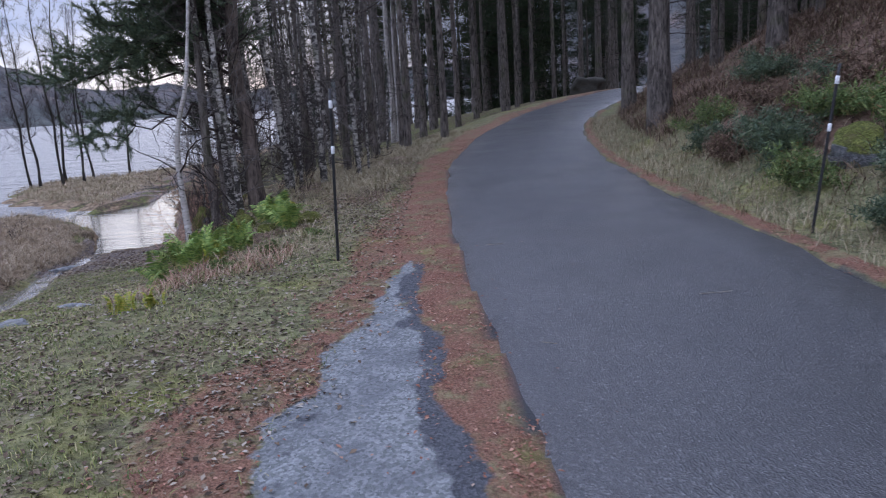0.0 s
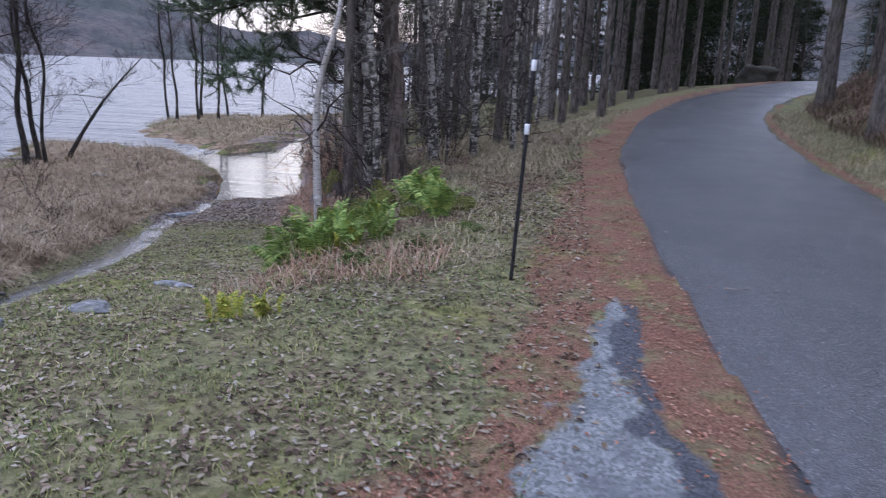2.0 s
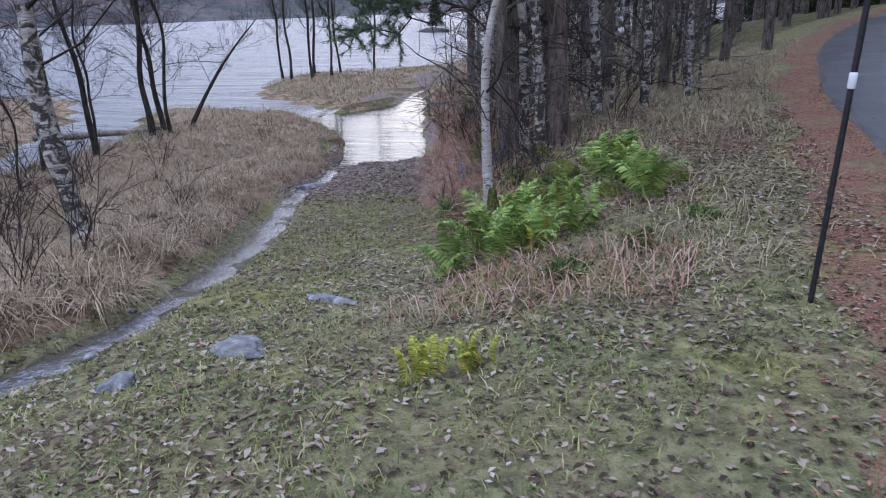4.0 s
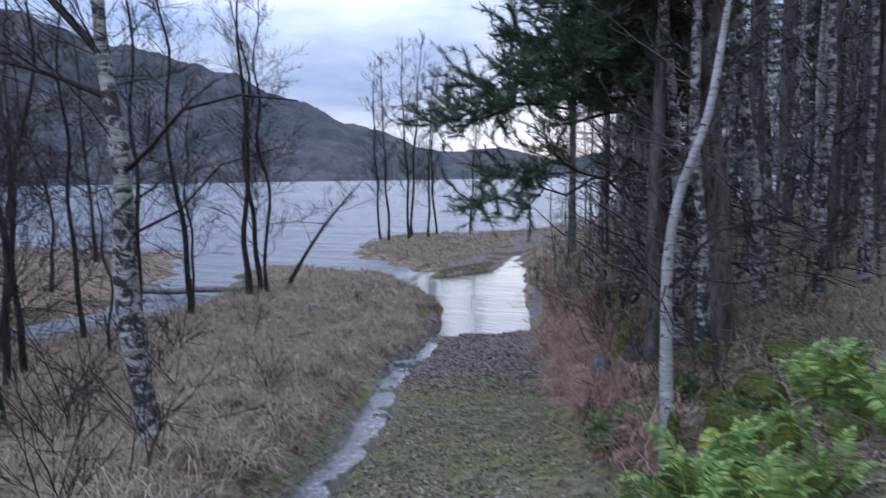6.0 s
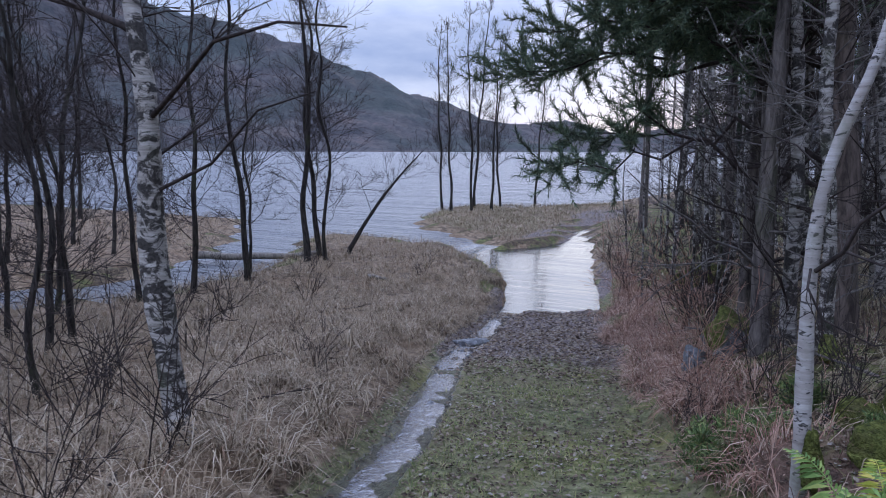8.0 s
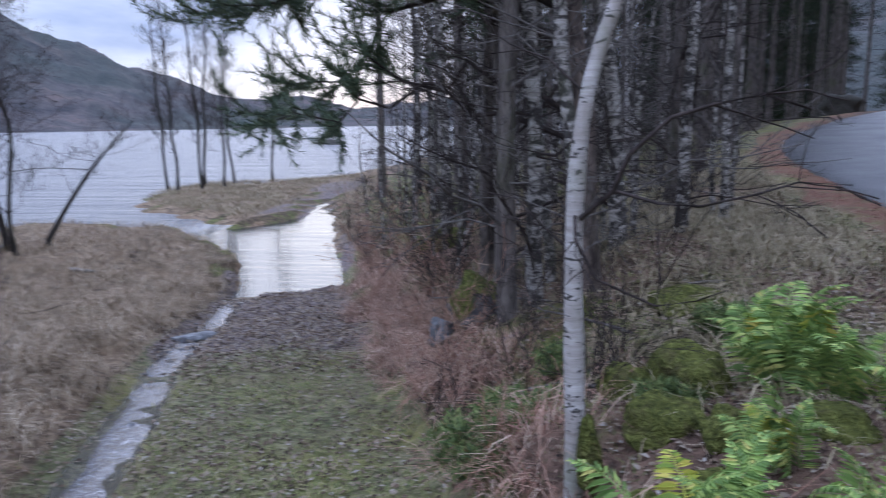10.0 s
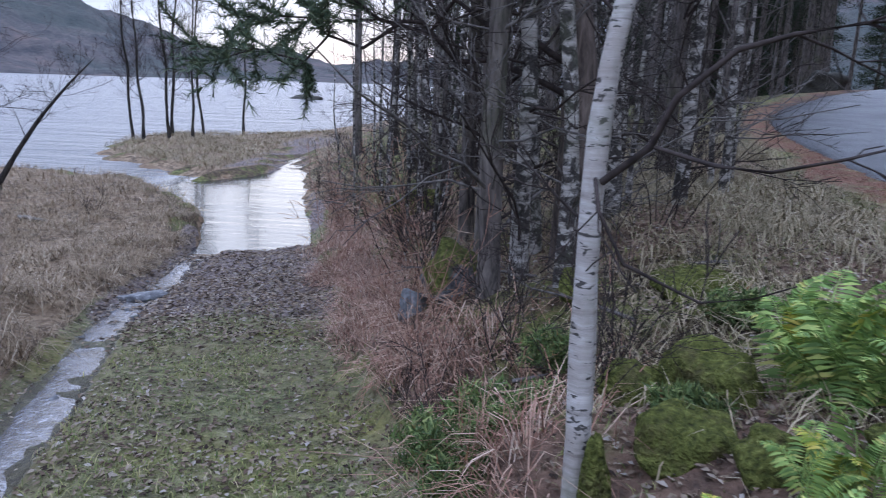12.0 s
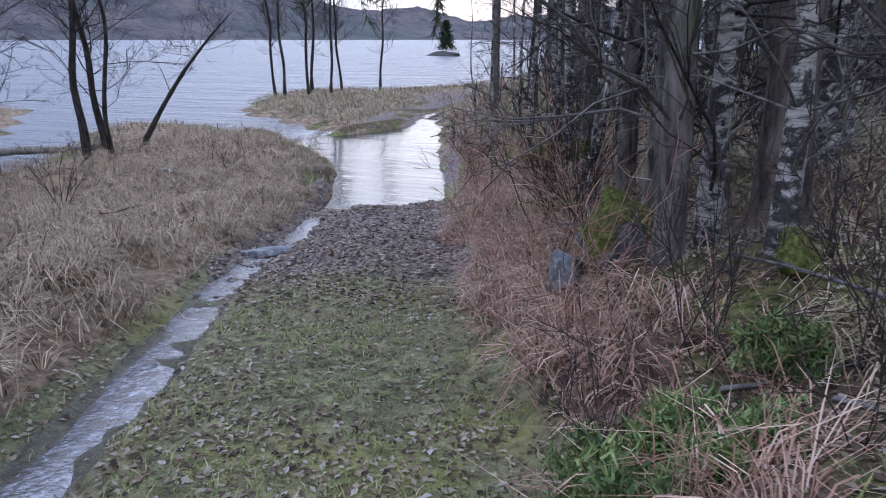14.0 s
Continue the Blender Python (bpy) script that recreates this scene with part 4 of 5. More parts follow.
def bank_pine(place):
    """A stout pine on the bank whose boughs reach out over the track towards the lake."""
    rng = np.random.RandomState(66)
    root = thing("pine_tree", place, "stout grey-brown pine with dark green boughs reaching over the track", "tree")
    acc, boughs, crown = Acc(), Acc(), Acc()
    line = trunk_path(12, (-0.035, 0.01), rng, 0.02, 18)
    line[0, 2] -= 0.3
    t = np.linspace(0, 1, len(line))
    acc.tube(line, 0.125 * (1 - 0.85 * t) + 0.06 * np.exp(-t * 40), 14)
    part("trunk", acc, PINE_BARK, root)
    base = np.array(place)
    todo = [((-5.42, 11.6, 1.22), 1.0, 0.3), ((-5.6, 12.6, 1.55), 1.2, 0.5), ((-6.5, 12.7, 2.2), 1.75, 0.62), ((-5.9, 12.0, 2.15), 1.8, 0.7), ((-5.9, 13.3, 2.6), 2.0, 0.75), ((-5.5, 11.6, 2.45), 2.0, 0.75),
            ((-5.2, 12.9, 2.95), 2.3, 0.8), ((-5.0, 11.7, 2.9), 2.3, 0.8), ((-5.0, 12.3, 3.4), 2.6, 0.8), ((-4.8, 13.4, 3.2), 2.5, 0.8), ((-4.9, 12.0, 3.9), 3.0, 0.8)]
    for h in np.arange(2.2, 11.4, 0.22):
        a = math.radians(rng.uniform(95, 265) if h < 3.4 else rng.uniform(60, 300))
        ln = np.interp(h, [2.4, 4, 8, 11.5], [1.5, 1.9, 1.9, 0.7]) * rng.uniform(0.7, 1.15)
        todo.append(((base[0] + math.cos(a) * ln, base[1] + math.sin(a) * ln, h + 0.25 * ln), h, 0.75))
    for end, h, leafed in todo:
        zl = h - base[2]
        a = np.array([np.interp(zl, line[:, 2], line[:, 0]), np.interp(zl, line[:, 2], line[:, 1]), zl])
        b = np.array(end) - base
        ln = np.linalg.norm(b - a)
        u = np.linspace(0, 1, 12)[:, None]
        path = a + (b - a) * u + rng.normal(0, 0.035 * ln, (12, 3)) * np.sin(u * math.pi) + np.array([0, 0, 0.09 * ln]) * np.sin(u * math.pi)
        boughs.tube(path, np.linspace(0.012 + 0.006 * ln, 0.005, 12), 6)
        for i in range(3, 12):
            share = i / 11
            for _ in range(6 if share > 1 - leafed else 2):
                d = path[i] - path[i - 1]
                d = d / np.linalg.norm(d) + rng.normal(0, 0.75, 3) * np.array([1, 1, 0.5]) + np.array([0, 0, 0.1])
                twig = wander(path[i], d, rng.uniform(0.25, 0.62), 5, 0.22, 0.06, rng)
                boughs.tube(twig, np.linspace(0.005, 0.002, len(twig)), 3)
                if share <= 1 - leafed:
                    continue
                for k in (2, 3, 4, 5):
                    ax = twig[k] - twig[k - 1]
                    needle_tuft(crown, twig[k], ax / np.linalg.norm(ax), 26, rng)
                    if k > 2:
                        off = ax / np.linalg.norm(ax) + rng.normal(0, 0.7, 3)
                        off /= np.linalg.norm(off)
                        tip = twig[k] + off * rng.uniform(0.08, 0.18)
                        boughs.tube([twig[k], tip], [0.002, 0.0015], 3)
                        needle_tuft(crown, tip, off, 24, rng)
    tagged(part("branchwork", boughs, TWIG, root), kind="stuff")
    tagged(part("crown", crown, NEEDLE, root, smooth=False), kind="stuff")
    return root


bank_pine(at_ground(-3.05, 11.95))
bare_tree("tree", at_ground(-8.0, 30.0), 9, 0.15, "dark leafless tree at the water's edge", 118, (-0.02, 0), DARK_BARK, limbs=44, first=0.08, spread=0.3, kids=5, lift=0.05)

# trunks on the bank
thicket = []
for i, (x, y, h, r, mat) in enumerate([(-3.7, 12.4, 9, .085, SPRUCE_BARK), (-3.61, 11.46, 9, .07, SPRUCE_BARK), (-3.42, 11.8, 8, .055, GREY_BIRCH), (-3.15, 11.2, 8, .05, GREY_BIRCH), (-3.3, 12.6, 8, .04, GREY_BIRCH), (-2.7, 12.9, 9, .06, GREY_BIRCH),
                                       (-4.0, 13.9, 9, .07, SPRUCE_BARK), (-2.15, 13.1, 8, .05, GREY_BIRCH), (-1.65, 25.1, 9, .09, BIRCH), (-1.5, 26.3, 9, .08, BIRCH), (-1.95, 15.0, 9, .07, SPRUCE_BARK), (-2.9, 15.8, 9, .08, SPRUCE_BARK), (-4.2, 16.5, 9, .08, GREY_BIRCH),
                                       (-4.9, 18.5, 9, .1, SPRUCE_BARK), (-3.4, 19, 9, .07, GREY_BIRCH), (-5.6, 21.5, 9, .08, GREY_BIRCH), (-1.6, 17.3, 9, .08, SPRUCE_BARK), (-4.5, 15.2, 6, .04, GREY_BIRCH), (-6.4, 24.5, 8, .07, GREY_BIRCH), (-2.6, 17.2, 8, .05, GREY_BIRCH), (-5.0, 17.2, 7, .04, GREY_BIRCH), (-1.6, 13.9, 7, .04, GREY_BIRCH), (-6.1, 20.0, 7, .05, GREY_BIRCH), (-3.9, 21.5, 8, .07, SPRUCE_BARK)]):
    thicket.append(bare_tree("tree", at_ground(x, y), h, r, "rough-barked tree with bare twiggy branches on the bank", 120 + i, (R3.uniform(-.04, .04), R3.uniform(-.03, .03)), bark_mat=mat, limbs=38, first=0.06, spread=0.17, kids=4, lift=0.03, group="bank trees", twig=PALE_TWIG if i % 5 in (1, 3, 4) else TWIG, wobble=0.05 if mat is GREY_BIRCH else 0.025))

for _ in range(32):
    y = R3.uniform(11.5, 26)
    x = R3.uniform(float(toe_x(y)) + 0.6, -1.4 if y < 19 else -0.9)
    s = R3.uniform(0.4, 0.85)
    copy_thing(thicket[(2, 4, 5, 7, 17, 19, 20, 21)[R3.randint(8)]], Matrix.Translation(at_ground(x, y)) @ Matrix.Rotation(R3.uniform(0, 6.28), 4, "Z") @ Matrix.Diagonal((s, s, s, 1)))

# spruce forest along the lane: three grown once, then repeated
FOREST = "tall spruce with bare lower trunk in dense forest"
models = [conifer("spruce_tree", at_ground(0.07, 21.3), 17, 0.1, FOREST, 200, bare=0.33, group="roadside spruces"),
          conifer("spruce_tree", at_ground(2.75, 31.5), 18, 0.17, FOREST, 201, bare=0.3, group="roadside spruces"),
          conifer("spruce_tree", at_ground(11.4, 33.8), 19, 0.2, FOREST, 202, bare=0.25, group="roadside spruces")]
# from (7.4, 1.5) on: unseen spruces, added to shade the lane's right side
spots = [(-0.6, 24), (0.6, 26.5), (1.4, 29.5), (-0.3, 28.5), (3.4, 33), (4.4, 35.5), (1.8, 34.5), (0.1, 31), (5.6, 36.5), (-0.9, 19.2), (-1.2, 22), (7.6, 17), (9, 24), (8.6, 13.2), (9.8, 19.5), (8.8, 10), (10, 6), (9.5, 3), (12, 13), (12, 28), (7.4, 1.5), (8.2, -2), (7.6, -5.5), (8.8, -9), (10.5, -4), (10.8, 1), (7.9, -12.5), (7.2, 4.2), (9.0, 7.4)]
for _ in range(2600):
    x, y = R3.uniform(-13, 34), R3.uniform(15, 75)
    if len(spots) > 150:
        break
    d = float(to_line(np.array([x]), np.array([y]), ROAD)[0][0])
    if d < 2.6 or x < toe_x(y) + 1.0 + (y < 30) * 1.5 or min(math.hypot(x - a, y - b) for a, b in spots) < 1.25 + 0.01 * y:
        continue
    if x < 0 and y < 20 or (0.27 < x / y < 0.33 and y > 30):
        continue
    if x < 1.5 and R3.rand() < 0.45:
        continue
    spots.append((x, y))
for x, y in spots:
    m = models[0 if x < 1 and y < 26 else R3.randint(3)]
    s = R3.uniform(0.75, 1.2)
    copy_thing(m, Matrix.Translation(at_ground(x, y)) @ Matrix.Rotation(R3.uniform(0, 6.28), 4, "Z") @ Matrix.Diagonal((s, s, R3.uniform(0.8, 1.15), 1)))


# thick low spruces that close the forest behind
dense = conifer("spruce_tree", at_ground(6.0, 47.0), 15, 0.2, "bushy dark spruce deep in the forest", 210, bare=0.03, reach=2.6, whorls=26, per=6, needles=30, tuft=0.2, needle=0.2, width=0.03, dead=0, group="deep spruces")
back = [(6.0, 47.0)]
for _ in range(4000):
    x, y = R3.uniform(-16, 75), R3.uniform(-25, 105)
    d = float(to_line(np.array([x]), np.array([y]), ROAD)[0][0])
    if len(back) > 150:
        break
    if x < 3.5 and y < 62:
        continue
    if y < 36 and x < 12 + max(0.0, 8 - y) * 0.4:
        continue
    if d < 4.5 or x < toe_x(y) + 3 or y > 66 + max(0, x) or (0.27 < x / max(y, 1) < 0.35 and y > 30) or min(math.hypot(x - a, y - b) for a, b in back) < 2.5:
        continue
    back.append((x, y))
    s = R3.uniform(1.0, 1.45)
    copy_thing(dense, Matrix.Translation(at_ground(x, y)) @ Matrix.Rotation(R3.uniform(0, 6.28), 4, "Z") @ Matrix.Diagonal((s, s, R3.uniform(0.8, 1.2), 1)))


for x, y, s in [(-13.2, 62, .2), (-12.4, 60, .26), (-11.5, 57, .3), (-10.4, 61, .38), (-9.0, 57, .4), (-7.6, 60, .5), (-6.2, 56, .5), (-4.4, 60, .62), (-10.5, 50, .22), (-9.0, 47, .25)]:
    copy_thing(dense, Matrix.Translation(at_ground(x, y)) @ Matrix.Rotation(R3.uniform(0, 6.28), 4, "Z") @ Matrix.Diagonal((s, s, s, 1)))


# ---- snow poles at the lane ----
def snow_pole(place, lean, height):
    root = thing("snow_pole", place, "black snow marker pole with two white reflector bands", "road marker", "snow poles")
    a = Acc()
    z = np.linspace(-0.1, height, 12)
    line = np.stack([lean[0] * z, lean[1] * z, z], 1)
    a.tube(line, [0.014] * 11 + [0.012], 10)
    part("pole", a, BLACK, root)
    for h in (height - 0.14, height - 0.55):
        b = Acc()
        b.tube([(lean[0] * q, lean[1] * q, q) for q in (h - 0.035, h - 0.03, h + 0.03, h + 0.035)], [0.0145, 0.0175, 0.0175, 0.0145], 12)
        part("reflector_band", b, WHITE, root, "white reflective band")
    return root


snow_pole(at_ground(-1.06, 6.93), (0.045, 0.0), 1.6)
snow_pole(at_ground(3.33, 6.73), (0.12, 0.0), 1.5)


# ---- low plants and litter ----
RG = np.random.RandomState(12)


def scatter(n, x0, x1, y0, y1, chance):
    """Places on the ground; chance(x, y, masks) gives the share that is kept."""
    x, y = RG.uniform(x0, x1, n), RG.uniform(y0, y1, n)
    z, masks = survey(x, y)
    ok = (RG.rand(n) < chance(x, y, masks)) & (z > LAKE + 0.02)
    return np.stack([x, y, z], 1)[ok]


def grass(name, places, h0, h1, w, lean, bend, mat, label, category="grass"):
    n = len(places)
    v, f = blades(places - np.array([0, 0, 0.01]), RG.uniform(h0, h1, n), RG.uniform(0.6, 1.3, n) * w, lean, bend, RG)
    return stuff(name, v, f, mat, label, category)


tuft = lambda x, y, s: smooth((vnoise(x, y, s) - 0.35) * 3)
marsh_at = scatter(190000, -19, -4.6, 3.5, 26, lambda x, y, m: (m["marsh"] > 0.25) * (0.05 + 0.95 * smooth((vnoise(x, y, 3.1) - 0.42) * 4)) * np.clip(1.3 - np.hypot(x + 4, y - 6) / 22, 0.25, 1) * (1 - m["wet"]))
grass("marsh_grass", marsh_at, 0.07, 0.32, 0.0034, 1.7, 0.85, DRY, "matted dry brown marsh grass in tussocks")
def tussocks(name, centres, blades_each, reach, mat, label):
    """Clumps of long limp grass that arch outwards and lie over."""
    n = len(centres) * blades_each
    c = np.repeat(centres, blades_each, 0)
    big = np.repeat(RG.uniform(0.6, 1.3, len(centres)), blades_each)
    comb = np.repeat(RG.uniform(0, 6.283, len(centres)), blades_each)
    a = comb + RG.normal(0, 1.15, n)
    d = np.stack([np.cos(a), np.sin(a), np.zeros(n)], 1)
    w = np.stack([-np.sin(a), np.cos(a), np.zeros(n)], 1) * RG.uniform(0.0016, 0.0036, n)[:, None]
    ln = (reach * big * RG.uniform(0.5, 1.2, n))[:, None]
    up = RG.uniform(0.25, 0.75, n)[:, None] * np.array([0, 0, 1.0])
    p0 = c + d * RG.uniform(0, 0.07, n)[:, None] * big[:, None] - np.array([0, 0, 0.02])
    p1 = p0 + ln * (0.42 * d + 0.75 * up)
    p2 = p1 + ln * (0.4 * d + 0.12 * up - np.array([0, 0, 0.1]))
    p3 = p2 + ln * (0.3 * d - np.array([0, 0, 0.28]))
    v = np.stack([p0 - w, p0 + w, p1 - w, p1 + w, p2 - w, p2 + w, p3], 1).reshape(-1, 3)
    i = (np.arange(n) * 7)[:, None]
    f = (i + np.array([[0, 1, 3, 2]])).tolist() + (i + np.array([[2, 3, 5, 4]])).tolist() + (i + np.array([[4, 5, 6]])).tolist()
    return stuff(name, v, f, mat, label, "grass")


tussock_at = scatter(9000, -17, -4.7, 3.8, 25, lambda x, y, m: (m["marsh"] > 0.5) * (1 - m["wet"]) * np.clip(1.25 - np.hypot(x + 4, y - 6) / 16, 0.12, 0.9) * (0.25 + 0.75 * (vnoise(x, y, 1.1) > 0.45)))
tussocks("grass_tussocks", tussock_at, 30, 0.3, DRY, "tussocks of limp bleached-brown marsh grass lying over")
isle_at = scatter(60000, -22, -9, 25.5, 44, lambda x, y, m: (1 - m["shore"]) * (1 - m["forest"]) * (0.2 + 0.8 * tuft(x, y, 1.2)) * (m["marsh"] > 0.3))
grass("islet_grass", isle_at, 0.05, 0.22, 0.007, 1.5, 0.8, STRAW, "yellow-brown grass on the islet in the shallows")
far_at = scatter(26000, -30, -9, 20, 46, lambda x, y, m: (m["marsh"] > 0.4) * 0.6 * (1 - m["shore"]) * (1 - m["forest"]))
grass("shore_grass", far_at, 0.08, 0.3, 0.008, 0.9, 0.5, DRY, "dry brown grass on the islet and far shore")
turf_at = scatter(150000, -6.5, -0.6, 1.5, 16, lambda x, y, m: (1 - m["marsh"]) * (1 - m["gravel"]) * (1 - m["wet"]) * (1 - m["litter"]) * (1 - m["bracken"]) * (1 - m["shore"]) * (0.25 + 0.75 * tuft(x, y, 3.0)))
grass("turf", turf_at, 0.015, 0.06, 0.003, 1.3, 0.4, TURF, "short damp green turf on track and bank")
left_of = lambda x, y: to_line(x, y, ROAD)[1] > 0
away = lambda x, y: to_line(x, y, ROAD)[0] - HALF
verge_at = scatter(120000, -4.5, 3, 7, 24, lambda x, y, m: left_of(x, y) * smooth((x - toe_x(y) - 0.9) / 0.9) * (1 - m["litter"]) * (away(x, y) > 0.55) * (0.15 + 0.85 * tuft(x, y, 1.8)) * np.interp(y, [7, 8.6, 11], [0.08, 0.55, 0.85]))
grass("verge_grass", verge_at, 0.03, 0.17, 0.0028, 1.8, 0.85, STRAW, "bleached straw-coloured grass on the roadside bank")
right_at = scatter(60000, 2.5, 9, 2, 24, lambda x, y, m: ~left_of(x, y) * np.clip(away(x, y) * 6 - 0.5, 0, 1) * np.interp(away(x, y), [0.1, 0.9, 1.6], [1, 0.8, 0.12]))
grass("verge_grass", right_at, 0.06, 0.22, 0.004, 1.0, 0.6, STRAW, "bleached straw-coloured grass along the lane's edge")
brack_at = scatter(95000, -8.5, -2.6, 8, 22, lambda x, y, m: left_of(x, y) * (m["bracken"] > 0.2) * np.where(x < toe_x(y) + 0.8, 1.0, 0.1) * (0.15 + 0.85 * tuft(x, y, 1.4)))
grass("dead_bracken", brack_at, 0.05, 0.3, 0.0026, 1.9, 0.9, BRACKEN, "dead reddish-brown bracken along the foot of the bank", "bracken")
bank_at = scatter(90000, 3.5, 12, 3, 26, lambda x, y, m: ~left_of(x, y) * (away(x, y) > 1.0) * (0.1 + 0.9 * tuft(x, y, 0.9)))
grass("dead_bracken", bank_at, 0.1, 0.42, 0.006, 1.6, 0.9, SLOPE, "dead brown bracken covering the steep roadside slope", "bracken")
long_at = scatter(2600, -3.4, -1.3, 6.6, 9.5, lambda x, y, m: (1 - m["litter"]) * (0.12 + 0.5 * tuft(x, y, 1.5)))
red_tufts = scatter(3600, -3.2, -1.6, 6.6, 9.2, lambda x, y, m: (1 - m["litter"]) * tuft(x, y, 1.1) * 0.8)
grass("dead_bracken", red_tufts, 0.05, 0.22, 0.003, 1.7, 0.9, BRACKEN, "withered reddish plants on the slope below the lane", "bracken")
grass("coarse_grass", long_at, 0.05, 0.16, 0.0032, 1.6, 0.85, STRAW, "limp coarse grass on the slope below the lane")


mat_at = scatter(2600, -6.5, -2.7, 8.2, 18, lambda x, y, m: left_of(x, y) * (m["bracken"] > 0.35) * (x < toe_x(y) + 0.5) * (y > 9.0) * 0.7)
tussocks("bracken_mats", mat_at, 26, 0.19, BRACKEN, "flattened mats of dead red-brown bracken and grass")
straw_at = scatter(1500, -3.2, 0.6, 7.6, 20, lambda x, y, m: left_of(x, y) * smooth((x - toe_x(y) - 0.8) / 0.5) * (1 - m["litter"]) * (away(x, y) > 0.7) * (0.12 + 0.88 * smooth((vnoise(x, y, 0.8) - 0.45) * 5)) * np.interp(y, [7.6, 9.5, 10.5], [0.15, 0.35, 0.9]))
tussocks("straw_tussocks", straw_at, 30, 0.27, STRAW, "limp tussocks of bleached grass on the bank")
floor_at = scatter(16000, -4.2, -0.8, 8.2, 15, lambda x, y, m: left_of(x, y) * (x > toe_x(y) + 0.5) * (1 - m["litter"]) * 0.75)


def leaves(name, places, size, mat, label):
    """Curled fallen leaves, two folded quads each."""
    n = len(places)
    a, s = RG.uniform(0, 6.283, n), (size * RG.uniform(0.5, 1.35, n))[:, None]
    u = np.stack([np.cos(a), np.sin(a), RG.uniform(-0.35, 0.35, n)], 1) * s
    w = np.stack([-np.sin(a), np.cos(a), RG.uniform(-0.35, 0.35, n)], 1) * s * 0.55
    lift = np.stack([np.zeros(n), np.zeros(n), RG.uniform(0.1, 0.6, n)], 1) * s * 0.6
    p = places + np.array([0, 0, 0.008])
    v = np.stack([p - u, p + w + lift, p + u, p - w + lift], 1).reshape(-1, 3)
    i = (np.arange(n) * 4)[:, None]
    return stuff(name, v, (i + np.array([[0, 2, 1]])).tolist() + (i + np.array([[0, 3, 2]])).tolist(), mat, label, "leaves")


leaf_at = scatter(80000, -7, -0.5, 1.5, 16, lambda x, y, m: (1 - m["marsh"] * 0.9) * (1 - m["wet"]) * (0.42 + 0.55 * tuft(x, y, 1.2)) * (1 - 0.85 * m["gravel"]))
leaves("fallen_leaves", leaf_at, 0.019, DEAD_LEAF, "scattered brown and grey fallen leaves on grass")
leaves("bank_leaves", floor_at, 0.015, DEAD_LEAF, "brown leaves and bits of bark under bank trees")
shore_at = scatter(26000, -9.5, -4, 12, 19, lambda x, y, m: np.clip(m["shore"] * 1.2, 0, 0.75))
leaves("washed_up_leaves", shore_at, 0.028, DEAD_LEAF, "dark wet leaves washed up at the pool's edge")
red_at = scatter(120000, -2.8, 4.6, 1.5, 20, lambda x, y, m: m["litter"] * (0.15 + 0.85 * tuft(x, y, 3.2)))
leaves("red_litter", red_at, 0.013, RED_LEAF, "rust-red needles and leaves along the asphalt edge")
stray_at = scatter(2500, -2.4, 3.6, 1.5, 14, lambda x, y, m: (away(x, y) < 0.1) * np.clip(0.12 + np.exp(-np.abs(away(x, y)) * 6), 0, 1) * left_of(x, y) * 0.7 + (m["gravel"] > 0.5) * 0.5)
stray_at[:, 2] += np.where(away(stray_at[:, 0], stray_at[:, 1]) < 0, 0.05, 0.0)
leaves("stray_leaves", stray_at, 0.014, RED_LEAF, "stray leaves and needles lying on asphalt and gravel")


# ---- ferns ----
def frond_mesh(length, seed, mat):
    """One arching frond: rachis and tapering pinnae on both sides."""
    rng = np.random.RandomState(seed)
    n = 36
    t = np.linspace(0, 1, n)
    line = np.stack([length * (0.75 * t), 0.03 * np.sin(t * 3) * length, length * (0.95 * t - 0.62 * t ** 2.4)], 1)
    acc = Acc()
    acc.tube(line, np.linspace(0.004, 0.001, n), 3)
    for i in range(2, n):
        k = length * 0.2 * math.sin(math.pi * min(1, 0.12 + 0.88 * t[i]) ** 0.75) + 0.008
        d = line[i] - line[i - 1]
        d /= np.linalg.norm(d)
        for s in (-1, 1):
            out = np.array([rng.uniform(0.2, 0.5), s, rng.uniform(-0.4, 0.15)])
            out /= np.linalg.norm(out)
            p0 = line[i]
            m1, m2 = p0 + out * k * 0.5 + d * 0.006, p0 + out * k * 0.4 - d * 0.006
            tip = p0 + out * k + np.array([0, 0, -0.2 * k])
            acc.add([p0, m2, tip, m1], [[0, 1, 2, 3]])
    return acc.mesh("frond", mat, False)


FRONDS = [frond_mesh(0.42, 1, FERN), frond_mesh(0.36, 2, FERN), frond_mesh(0.46, 3, FERN)]
YELLOW_FRONDS = [frond_mesh(0.36, 4, FERN_YELLOW), frond_mesh(0.3, 5, FERN_YELLOW)]


def fern(x, y, count, size, label, meshes, seed):
    rng = np.random.RandomState(seed)
    root = thing("fern", at_ground(x, y, 0.01), label, "fern", "bank ferns")
    for i in range(count):
        ob = new("frond", meshes[i % len(meshes)])
        ob.parent = root
        s = size * rng.uniform(0.85, 1.4)
        ob.matrix_basis = pose(rng.normal(0, 0.05), rng.normal(0, 0.05), 0, 0, rng.uniform(-62, -5), 360 * i / count + rng.uniform(-25, 25)) @ Matrix.Diagonal((s, s, s, 1))
    return root


